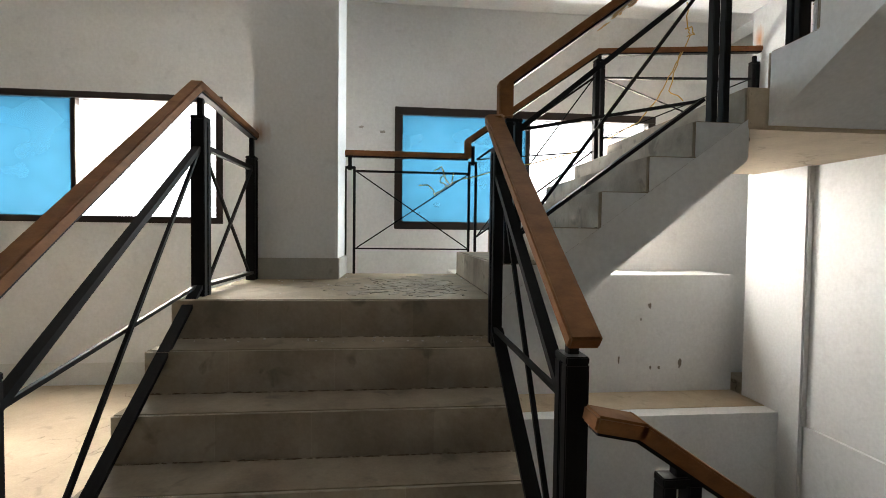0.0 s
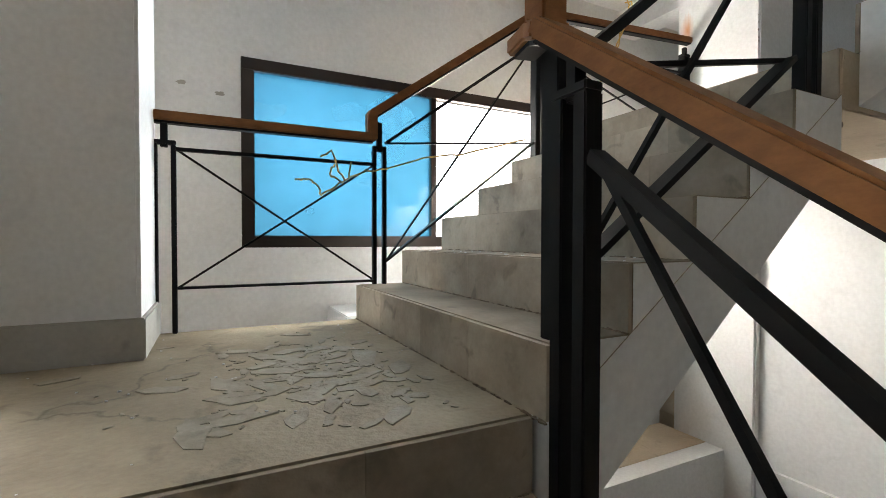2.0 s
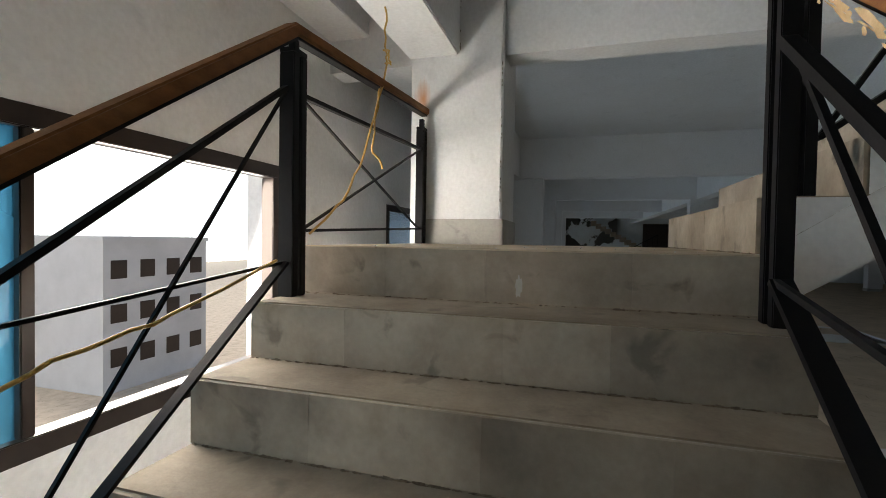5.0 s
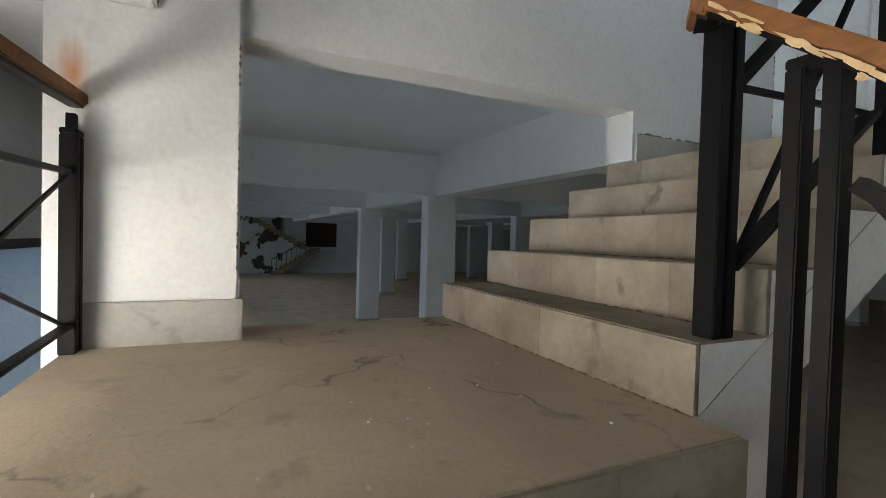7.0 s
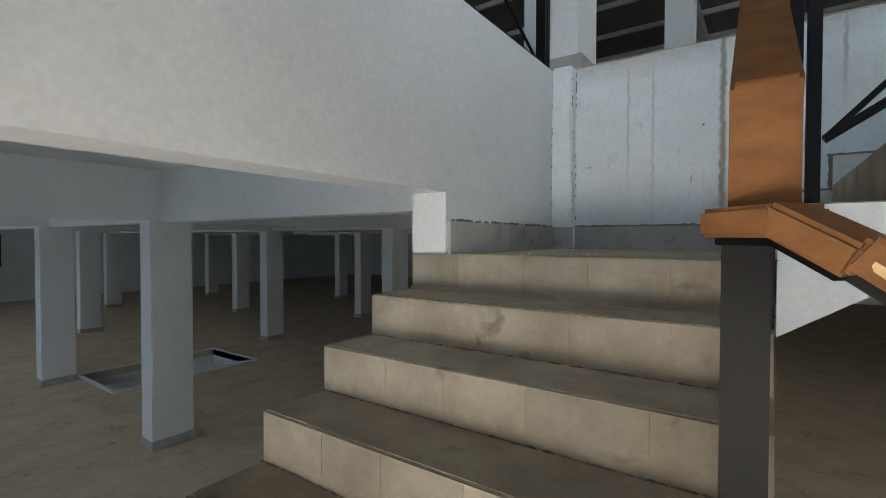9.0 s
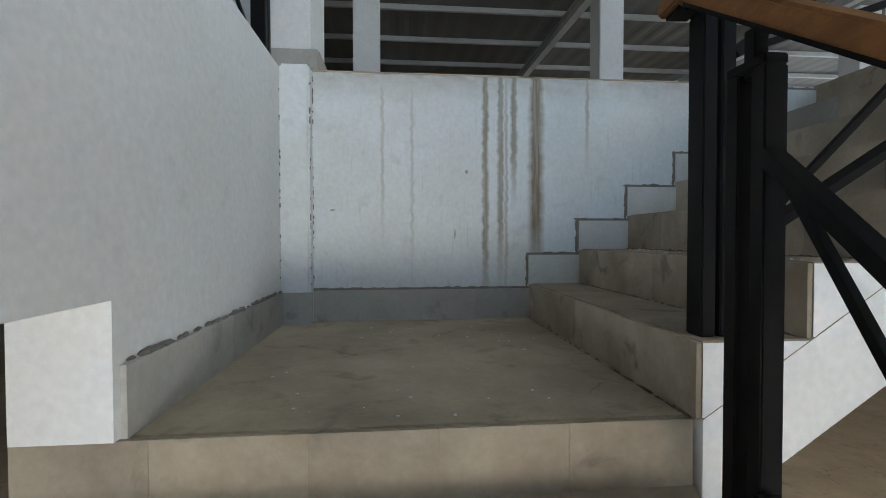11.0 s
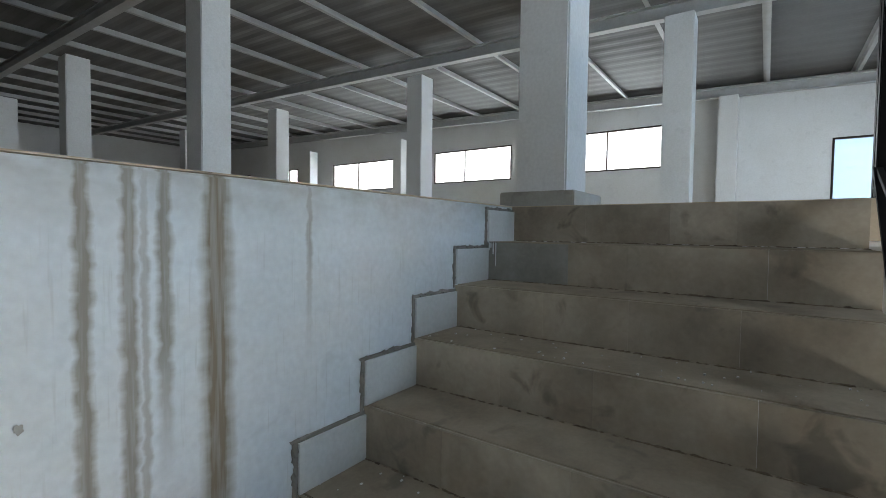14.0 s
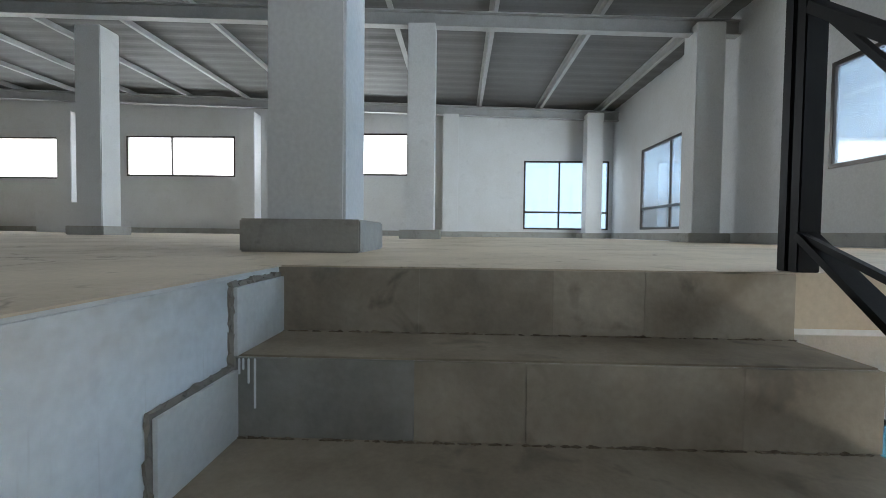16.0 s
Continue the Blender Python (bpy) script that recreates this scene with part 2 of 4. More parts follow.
# ---- shapes ----
def add_box(bm, x0, x1, y0, y1, z0, z1, bevel=0.0):
    m = Matrix.Translation(((x0 + x1) / 2, (y0 + y1) / 2, (z0 + z1) / 2)) @ Matrix.Diagonal((x1 - x0, y1 - y0, z1 - z0, 1))
    g = bmesh.ops.create_cube(bm, size=1, matrix=m)
    if bevel:
        es = {e for v in g["verts"] for e in v.link_edges}
        bmesh.ops.bevel(bm, geom=list(es), offset=bevel, segments=2, affect="EDGES", clamp_overlap=True)


def finish(bm, name, mat, parent=None):
    bmesh.ops.recalc_face_normals(bm, faces=bm.faces[:])
    me = bpy.data.meshes.new(name)
    bm.to_mesh(me)
    bm.free()
    me.materials.append(mat)
    ob = new(name, me)
    if parent:
        ob.parent = parent
    return ob


def boxes(name, mat, rows, bevel=0.0, parent=None):
    bm = bmesh.new()
    for r in rows:
        add_box(bm, *r, bevel=bevel)
    return finish(bm, name, mat, parent)


def structure(name, mat, rows, label, bevel=0.0):
    return tagged(boxes(name, mat, rows, bevel), label, name.split("_")[0], kind="structure")


def beam_between(bm, a, b, w, h, up=(0, 0, 1), bevel=0.0):
    """A bar of section w (across) x h (along up) from a to b."""
    a, b = Vector(a), Vector(b)
    d = (b - a).normalized()
    side = d.cross(Vector(up))
    if side.length < 1e-4:
        side = Vector((1, 0, 0))
    side.normalize()
    u = side.cross(d).normalized()
    m = Matrix((side, d, u)).transposed().to_4x4()
    m.translation = (a + b) / 2
    g = bmesh.ops.create_cube(bm, size=1, matrix=m @ Matrix.Diagonal((w, (b - a).length, h, 1)))
    if bevel:
        es = {e for v in g["verts"] for e in v.link_edges}
        bmesh.ops.bevel(bm, geom=list(es), offset=bevel, segments=2, affect="EDGES", clamp_overlap=True)


# ---- levels and plan ----
R = 0.18
UP = 24 * R
FAC = 4.70
AY = [2.505 - 0.231 * (5 - k) for k in range(6)]
BX = [0.900, 1.157, 1.399, 1.641, 1.880, 2.156]
CY = [2.465, 2.197, 1.920, 1.644, 1.353]
DX = [2.290, 2.018, 1.750, 1.484, 1.207, 0.940, 0.674]
AX0, AX1 = -0.62, 0.90
BY0, BY1 = 2.457, 4.00
CX0, CX1 = 2.283, 3.757
DY0, DY1 = -0.015, 1.37
WX0, WX1 = 3.54, 3.74
WEST, EAST, SOUTH = -11.1, 33.0, -27.0


def facade(name, y0, y1, x0, x1, z0, z1, holes):
    """A wall along x with rectangular openings (x0, x1, z0, z1), given from left to right."""
    rows, x = [], x0
    for a, b, c, d in holes:
        rows += [(x, a, y0, y1, z0, z1), (a, b, y0, y1, z0, c), (a, b, y0, y1, d, z1)]
        x = b
    rows.append((x, x1, y0, y1, z0, z1))
    return structure(name, PLASTER, rows, "white plastered outer wall with strip windows")


LOW = [(-9.5, -6.5, 1.47, 2.63), (-3.75, -1.18, 1.47, 2.63), (0.385, 2.985, 1.445, 2.604), (4.55, 7.4, 1.2, 2.5), (10.4, 13.9, 1.2, 2.5), (15.2, 18.8, 1.2, 2.5), (20.2, 23.8, 1.2, 2.5), (25, 29, 1.2, 2.5)]
HIGH = [(-9.05, -6.1, 4.55, 6.4), (-3.55, -0.2, 5.2, 6.4), (1.0, 3.2, 5.3, 6.4), (5.0, 8.0, 5.3, 6.4), (12, 15, 5.3, 6.4)]
facade("wall_north_lower", FAC, FAC + 0.23, WEST, EAST, -4.4, UP, LOW)
facade("wall_north_upper", FAC, FAC + 0.23, WEST, EAST, UP, 8.4, HIGH)

# west wall with its strip windows, built along y
WIN_W = [(-24.0, -21.0, 5.85, 7.0), (-18.3, -17.15, 5.85, 7.05), (-14.7, -11.0, 5.86, 7.05), (-9.15, -5.97, 5.95, 7.1), (-4.2, -1.0, 6.02, 7.2), (2.25, 4.6, 4.55, 6.46)]
rows, yy = [], SOUTH
for a, b, c, d in WIN_W:
    rows += [(WEST - 0.23, WEST, yy, a, UP, 8.9), (WEST - 0.23, WEST, a, b, UP, c), (WEST - 0.23, WEST, a, b, d, 8.9)]
    yy = b
rows.append((WEST - 0.23, WEST, yy, FAC + 0.23, UP, 8.9))
structure("wall_west_upper", PLASTER, rows, "white plastered hall wall with strip windows")
structure("wall_west_lower", PLASTER, [(WEST - 0.23, WEST, SOUTH, FAC + 0.23, -4.4, UP)], "plain white plastered hall wall")
structure("wall_east", PEEL, [(EAST, EAST + 0.23, SOUTH, FAC + 0.23, -4.4, 9.2)], "pale blue white hall wall")
structure("wall_south", PLASTER, [(WEST - 0.23, EAST + 0.23, SOUTH - 0.23, SOUTH, -4.4, 9.2)], "plain white plastered hall wall")

# floors, with the stair well left open
structure("floor_upper", SCREED, [(WEST, DX[6] - 0.012, DY0 - 0.2, FAC, UP - 0.15, UP), (DX[6] - 0.012, WX1, DY0 - 0.2, DY0 + 0.002, UP - 0.004, UP), (WEST, EAST, SOUTH, DY0 - 0.2, UP - 0.15, UP), (WX1, EAST, DY0 - 0.2, FAC, UP - 0.15, UP)], "dusty grey brown concrete floor of the upper hall")
HX0, HX1, HY0, HY1 = 13.15, 15.1, -3.75, -0.66
structure("floor_lower", SCREED, [(WEST, DX[6], SOUTH, FAC, -0.15, 0), (DX[6], EAST, SOUTH, HY0, -0.15, 0), (DX[6], WX1, HY0, DY0, -0.15, 0), (WX1, HX0, HY0, FAC, -0.15, 0), (HX1, EAST, HY0, FAC, -0.15, 0), (HX0, HX1, HY1, FAC, -0.15, 0)], "dusty brown concrete floor of the lower hall")
structure("floor_ledge", SCREED, [(DX[6], 3.49, 3.80, FAC, -0.15, 0)], "narrow dusty concrete floor strip under the stairs")
structure("floor_basement", SCREED, [(WEST, EAST, SOUTH, FAC, -4.55, -4.4)], "plain concrete basement floor")
structure("wall_hatch", PLASTER, [(HX0 - 0.08, HX0, HY0, HY1, -1.2, 0.03), (HX1, HX1 + 0.08, HY0, HY1, -1.2, 0.03), (HX0 - 0.08, HX1 + 0.08, HY0 - 0.08, HY0, -1.2, 0.03), (HX0 - 0.08, HX1 + 0.08, HY1, HY1 + 0.08, -1.2, 0.03), (HX0, HX1, HY0, HY1, -0.45, -0.35)], "white plastered opening in the hall floor")

# walls round the stair well
structure("wall_well_east", PLASTER, [(WX0, WX1, DY0 - 0.2, 1.335, 1.985, 3.062), (WX0, WX1, DY0 - 0.2, 1.375, 3.062, UP - 0.014), (WX0, WX1, 1.375, 3.46, 3.352, UP), (WX0, WX1, 3.75, FAC, 3.34, UP)], "white plastered edge wall of the upper floor")
structure("wall_under_flight", PLASTER, [(WX0, WX1 - 0.01, DY0 - 0.2, 3.53, -0.03, 1.08), (WX0, WX1 - 0.01, DY0 - 0.2, 1.2, 1.08, 1.98), (WX0, WX1 - 0.01, 2.44, 3.53, 1.08, 1.98), (WX0 - 0.018, WX1 - 0.01, DY0 - 0.2, 3.53, -4.4, -0.034)], "white plastered wall beneath the stair")
structure("wall_well_south", STREAKED, [(DX[6] - 0.02, WX0, DY0 - 0.2, DY0, 2.9, UP - 0.006)], "pale white wall with brown water streaks", 0.006)
structure("wall_half", PLASTER, [(0.9, 3.49, 4.19, FAC, 0, 1.06)], "low white plastered wall below the window", 0.006)
structure("wall_ledge_face", PLASTER, [(DX[6], 3.49, 3.66, 3.80, -4.4, -0.004)], "white plastered face below the floor strip")
structure("beam_well_north", PLASTER, [(0.008, 3.487, 3.745, 4.08, 3.36, UP - 0.154)], "white plastered beam between the stair columns", 0.008)
structure("floor_strip_north", SCREED, [(DX[6] - 0.01, WX0 - 0.002, 3.745, FAC - 0.002, UP - 0.15, UP)], "dusty concrete floor strip by the upper window")
structure("beam_facade", PLASTER, [(WEST, WX0, FAC - 0.30, FAC, 3.56, UP)], "white plastered beam along the outer wall", 0.006)


def column(x0, x1, y0, y1, z0, z1, plinth=0.09, ph=0.15, label="square white plastered column with a cement plinth", group=""):
    e = new("column")
    e.location = ((x0 + x1) / 2, (y0 + y1) / 2, z0)
    o = e.location
    boxes("shaft", PLASTER, [(x0 - o.x, x1 - o.x, y0 - o.y, y1 - o.y, 0, z1 - z0)], 0.012, e)
    boxes("plinth", SKIRT, [(x0 - plinth - o.x, x1 + plinth - o.x, y0 - plinth - o.y, y1 + plinth - o.y, 0, ph)], 0.008, e)
    return tagged(e, label, "column", group)


structure("baseboard_north", SKIRT_PALE, [(WEST, 0.9, FAC - 0.014, FAC, 0, 0.2)], "pale cement skirting along the outer wall", 0.003)
structure("baseboard_upper", SKIRT, [(WEST, WEST + 0.015, SOUTH, FAC, UP, UP + 0.15), (WEST + 0.015, DX[6], FAC - 0.015, FAC, UP, UP + 0.15)], "grey cement skirting of the upper hall", 0.003)
# columns of the stair
stair_columns = [column(-0.56, 0.005, 3.512, 4.02, 0.0, 3.56, 0.0, 0.001)]
stair_columns.append(column(3.49, 4.02, 3.46, 4.07, -4.4, 4.17, 0.0, 0.001))
structure("baseboard_column", SKIRT, [(-0.575, 0.02, 3.497, 4.02, 6 * R, 6 * R + 0.145), (3.472, 4.02, 3.445, 4.0, 12 * R, 12 * R + 0.16)], "grey cement skirting round the stair columns", 0.005)
structure("pilaster_corner", PLASTER_COOL, [(3.397, WX0, DY0, 0.07, 17 * R, UP)], "white plastered pilaster in the landing corner", 0.01)
column(3.42, 3.84, -0.55, -0.10, UP, 7.5, 0.05, 0.12, group="columns of the upper hall")

# lower hall columns
low = column(9.66, 10.02, -0.5, 0.1, 0, 3.4, 0.02, 0.13, group="columns of the lower hall")
for x, y in ((14.95, -0.2), (21.0, -2.7), (15.0, -5.6), (15.7, -10.3), (27.8, -10.6), (9.9, -5.6), (9.9, -10.6), (21, -8.2), (27, -5.5), (10.0, 4.0), (14.7, 4.0), (19.8, 4.0), (25, 4.0), (9.9, -16), (15, -16), (21, -14), (4.2, -5.6), (4.2, -10.6), (-0.8, -5.6), (-0.8, -10.6)):
    copy_thing(low, pose(x, y, 0))

# lower hall beams, below the slab
rows = []
for y in (-0.2, -5.6, -10.6, -16, 4.3):
    rows.append((WX1 + 0.01, EAST, y - 0.15, y + 0.15, 3.38, UP - 0.154))
for x in (9.85, 14.9, 20.5, 26):
    rows.append((x - 0.14, x + 0.14, SOUTH, FAC, 3.39, UP - 0.158))
structure("beam_hall", PLASTER, rows, "white painted concrete beams under the slab")
structure("ceiling_lower", PLASTER, [(WX1 + 0.01, EAST, SOUTH, FAC, UP - 0.17, UP - 0.152), (WEST, DX[6] - 0.03, SOUTH, FAC - 0.3, UP - 0.17, UP - 0.152), (DX[6], WX1, SOUTH, DY0 - 0.2, UP - 0.17, UP - 0.152)], "white painted concrete slab soffit")

# upper hall columns
high = column(-0.62, -0.20, -0.42, -0.053, UP, 7.5, 0.09, 0.15, group="columns of the upper hall")
upp = column(-5.62, -5.2, -5.62, -5.2, UP, 7.62, 0.1, 0.14, group="columns of the upper hall")
for x, y in ((-5.4, -0.14), (-5.4, 4.2), (-0.6, -5.4), (-0.6, -10.6), (-5.4, -10.6), (-5.4, -15.8), (-0.6, -15.8), (3.5, -5.4), (3.5, -10.6), (8.5, -5.4), (8.5, -0.2), (-10.6, -10.4), (-10.6, -5.3), (-10.6, -15.6), (-10.6, 4.0), (-10.75, 0.2)):
    copy_thing(upp, pose(x, y, UP))


# ---- roof ----
def roof_z(x, y):
    return 7.72 - 0.034 * y - 0.02 * abs(x + 5.4) * 0.2


bm = bmesh.new()
n = 420
prev = None
for i in range(n + 1):
    x = WEST - 0.3 + (EAST - WEST + 0.6) * i / n
    lift = 0.014 if i % 4 < 2 else 0.0
    row = [bm.verts.new((x, y, 8.02 - 0.034 * y + lift)) for y in (SOUTH - 0.3, -11, FAC + 0.5)]
    if prev:
        for a in range(2):
            bm.faces.new((prev[a], prev[a + 1], row[a + 1], row[a]))
    prev = row
roof = tagged(finish(bm, "ceiling_roof", ROOF), "ribbed grey metal roof sheets", "ceiling", kind="structure")
sol = roof.modifiers.new("thickness", "SOLIDIFY")
sol.thickness = 0.01


def i_beam(bm, a, b, w, h):
    a, b = Vector(a), Vector(b)
    for dz, hh, ww in ((h / 2 - 0.012, 0.024, w), (-h / 2 + 0.012, 0.024, w), (0, h - 0.05, 0.02)):
        beam_between(bm, a + Vector((0, 0, dz)), b + Vector((0, 0, dz)), ww, hh)


girder = None
for x in (-10.75, -5.4, -0.5, 3.6, 8.6, 14, 20, 26):
    bm = bmesh.new()
    i_beam(bm, (x, SOUTH, 7.75 - 0.034 * SOUTH), (x, FAC, 7.75 - 0.034 * FAC), 0.16, 0.24)
    tagged(finish(bm, "roof_girder", GIRDER), "pale grey steel girder on the columns", "girder", "girders of the roof")
for k in range(19):
    y = 4.2 - 1.62 * k
    bm = bmesh.new()
    z = 7.94 - 0.034 * y
    beam_between(bm, (WEST, y, z), (EAST, y, z), 0.012, 0.13)
    beam_between(bm, (WEST, y + 0.03, z - 0.06), (EAST, y + 0.03, z - 0.06), 0.07, 0.012)
    beam_between(bm, (WEST, y - 0.03, z + 0.06), (EAST, y - 0.03, z + 0.06), 0.07, 0.012)
    tagged(finish(bm, "roof_purlin", GIRDER), "thin pale steel purlin under the roof", "purlin", "purlins of the roof")


# ---- windows ----
def window(x0, x1, z0, z1, y, splits, panes, frame=0.06, axis="x", bar=None):
    """A window in a wall along the axis; splits: where the uprights stand; panes: (from, to, material)."""
    e = new("window")
    mid = (x0 + x1) / 2
    e.location = (mid, y, z0) if axis == "x" else (y, mid, z0)
    if axis == "y":
        e.rotation_euler = (0, 0, radians(90))
    h = z1 - z0
    a, b = x0 - mid, x1 - mid
    rows = [(a, b, -0.04, 0.04, 0, frame), (a, b, -0.04, 0.04, h - frame, h), (a, a + frame, -0.04, 0.04, frame, h - frame), (b - frame, b, -0.04, 0.04, frame, h - frame)]
    for s in splits:
        rows.append((s - mid - 0.022, s - mid + 0.022, -0.032, 0.032, frame, h - frame))
    if bar:
        rows.append((a + frame, b - frame, -0.03, 0.03, bar - z0 - 0.025, bar - z0 + 0.025))
    boxes("frame", FRAME, rows, 0.004, e)
    for p, q, m in panes:
        ob = boxes("pane", m, [(p - mid, q - mid, -0.004, 0.004, frame * 0.8, h - frame * 0.8)], 0, e)
        ob.visible_shadow = False
    return tagged(e, "dark bronze sliding window with blue tinted glass", "window")


window(*LOW[2], FAC + 0.03, [1.68], [(0.42, 1.68, BLUE)], 0.075)
window(*LOW[1], FAC + 0.03, [-2.46], [(-3.7, -2.46, BLUE)], 0.06)
window(*LOW[0], FAC + 0.03, [-8], [(-9.45, -8, BLUE)], 0.06)
for w in LOW[3:]:
    window(*w, FAC + 0.03, [(w[0] + w[1]) / 2], [(w[0], w[1], PALE)])
for w in HIGH:
    window(*w, FAC + 0.03, [(w[0] + w[1]) / 2], [(w[0], w[1], PALE)], 0.05, bar=5.03 if w[2] < 5 else None)
for w in WIN_W:
    window(*w, WEST - 0.03, [w[0] + (w[1] - w[0]) * 0.42], [(w[0], w[1], PALE)] if w[2] < 5 else [], 0.045, "y", bar=5.03 if w[2] < 5 else None)

# bright overcast distance outside the windows
HAZE = bpy.data.materials.new("overcast_haze")
HAZE.use_nodes = True
hn = HAZE.node_tree.nodes
em = hn.new("ShaderNodeEmission")
em.inputs["Color"].default_value, em.inputs["Strength"].default_value = (0.96, 0.98, 1.0, 1), 2.6
HAZE.node_tree.links.new(em.outputs[0], hn["Material Output"].inputs["Surface"])
for nm, r in (("backdrop_north", (-500, 500, 150, 150.2, -30, 90)), ("backdrop_west", (-160.2, -160, -700, 150, -30, 90))):
    tagged(boxes(nm, HAZE, [r]), "pale overcast sky in the distance", "backdrop", kind="structure")


def neighbour(x0, x1, y0, y1, z1, floors):
    e = new("house")
    e.location = ((x0 + x1) / 2, (y0 + y1) / 2, -9)
    w, d, h = (x1 - x0) / 2, (y1 - y0) / 2, z1 + 9
    boxes("wall", TANK, [(-w, w, -d, d, 0, h), (-w - 0.1, w + 0.1, -d - 0.1, d + 0.1, h, h + 0.35)], 0, e)
    for f in range(floors):
        for k in range(4):
            cx = -w + (k + 0.5) * w / 2
            boxes("window", FRAME, [(cx - 0.6, cx + 0.6, -d - 0.03, -d + 0.05, h - 2.6 - 3.1 * f, h - 1.3 - 3.1 * f)], 0, e)
    tagged(e, "pale plastered house across the street", "house")


neighbour(24, 33, 34, 44, 1.6, 3)
neighbour(8, 14, 52, 60, 1.2, 3)
neighbour(-22, -12, 50, 60, 1.9, 3)
tagged(boxes("ground", SCREED, [(-400, 400, -400, 400, -9.3, -9)]), "pale dusty ground outside the building", "ground", kind="structure")

# daylight in the openings
window_light(1.7, 2.9, FAC + 0.25, FAC + 0.25, 1.5, 2.55, (0, -1, -0.4), 80, WARM)
window_light(0.45, 1.65, FAC + 0.25, FAC + 0.25, 1.5, 2.55, (0, -1, -0.15), 40, (0.7, 0.9, 1))
window_light(-3.7, -2.5, FAC + 0.25, FAC + 0.25, 1.5, 2.55, (0, -1, -0.15), 45, (0.7, 0.9, 1))
window_light(-2.4, -1.2, FAC + 0.25, FAC + 0.25, 1.5, 2.55, (0, -1, -0.3), 120, WARM)
window_light(4.6, 7.3, FAC + 0.25, FAC + 0.25, 1.25, 2.45, (0, -1, -0.1), 40, COOL)
window_light(10.4, 29, FAC + 0.25, FAC + 0.25, 1.25, 2.45, (0, -1, -0.1), 230, COOL)
window_light(-9, 3, FAC + 0.25, FAC + 0.25, 5.2, 6.35, (0, -1, -0.1), 450, COOL)
window_light(5, 15, FAC + 0.25, FAC + 0.25, 5.3, 6.35, (0, -1, -0.1), 80, COOL)
window_light(WEST - 0.25, WEST - 0.25, -18, -1, 5.9, 7.1, (1, 0, -0.1), 470, COOL)
window_light(WEST - 0.25, WEST - 0.25, 2.3, 4.6, 4.6, 6.4, (1, 0, 0), 25, COOL)


# ---- stairs ----
def flight(name, treads, soffit, label):
    """A flight in concrete: a stepped body on a sloping slab, each tread box given, and its slab of eight corners."""
    bm = bmesh.new()
    for t in treads:
        add_box(bm, *t, bevel=0.004)
    vs = [bm.verts.new(v) for v in soffit]
    for f in ((0, 1, 2, 3), (4, 5, 6, 7), (0, 1, 5, 4), (1, 2, 6, 5), (2, 3, 7, 6), (3, 0, 4, 7)):
        bm.faces.new([vs[i] for i in f])
    ob = finish(bm, name, TREAD)
    ob.data.materials.append(PLASTER)
    for p in ob.data.polygons:
        if p.normal.z < 0.5 and p.area > 0.02:
            p.material_index = 1
    return tagged(ob, label, "stairs", "flights of the staircase")


LAB = "dusty grey cement stair flight with slab risers"
NOSE = 0.012
I = -0.003
# first flight, along +y
tr = [(AX0, AX1, AY[k] + NOSE, AY[k] + NOSE + 0.26, k * R, (k + 1) * R) for k in range(5)]
sof = [(x, AY[0] + 0.03, z) for x, z in ((AX0 + I, -0.1), (AX1 - I, -0.1), (AX1 - I, 0.0), (AX0 + I, 0.0))] + [(x, 2.60, z) for x, z in ((AX0 + I, 0.55), (AX1 - I, 0.55), (AX1 - I, 0.93), (AX0 + I, 0.93))]
stair_a = flight("stair_flight", tr, sof, LAB)
# second flight, along +x
tr = [(BX[k] + NOSE, BX[k + 1] + 0.03, BY0, BY1, (6 + k) * R, (k + 7) * R) for k in range(5)]
sof = [(BX[0] + 0.016, y, z) for y, z in ((BY0 + I, 0.76), (BY1 - I, 0.76), (BY1 - I, 1.08), (BY0 + I, 1.08))] + [(BX[5] + 0.02, y, z) for y, z in ((BY0 + I, 1.79), (BY1 - I, 1.79), (BY1 - I, 2.0), (BY0 + I, 2.0))]
stair_b = flight("stair_flight", tr, sof, LAB)
# third flight, along -y
tr = [(CX0, CX1, CY[k + 1] - 0.03, CY[k] - NOSE, (12 + k) * R, (k + 13) * R) for k in range(4)]
sof = [(x, CY[0] - 0.016, z) for x, z in ((CX0 + I, 1.97), (CX1 - I, 1.97), (CX1 - I, 2.16), (CX0 + I, 2.16))] + [(x, CY[4], z) for x, z in ((CX0 + I, 2.66), (CX1 - I, 2.66), (CX1 - I, 2.9), (CX0 + I, 2.9))]
stair_c = flight("stair_flight", tr, sof, LAB)
# fourth flight, along -x, and the same flight one storey below
for dz in (0, -UP):
    tr = [(DX[k + 1] - 0.03, DX[k] - NOSE, DY0 + 0.002, DY1, dz + (17 + k) * R, dz + (k + 18) * R) for k in range(6)]
    sof = [(DX[0] - 0.016, y, dz + z) for y, z in ((DY0 + I, 2.82), (DY1 - I, 2.82), (DY1 - I, 3.06), (DY0 + I, 3.06))] + [(DX[6] - 0.02, y, dz + z) for y, z in ((DY0 + I, 3.90), (DY1 - I, 3.90), (DY1 - I, 4.14), (DY0 + I, 4.14))]
    f = flight("stair_flight", tr, sof, LAB)
    if dz == 0:
        stair_d = f
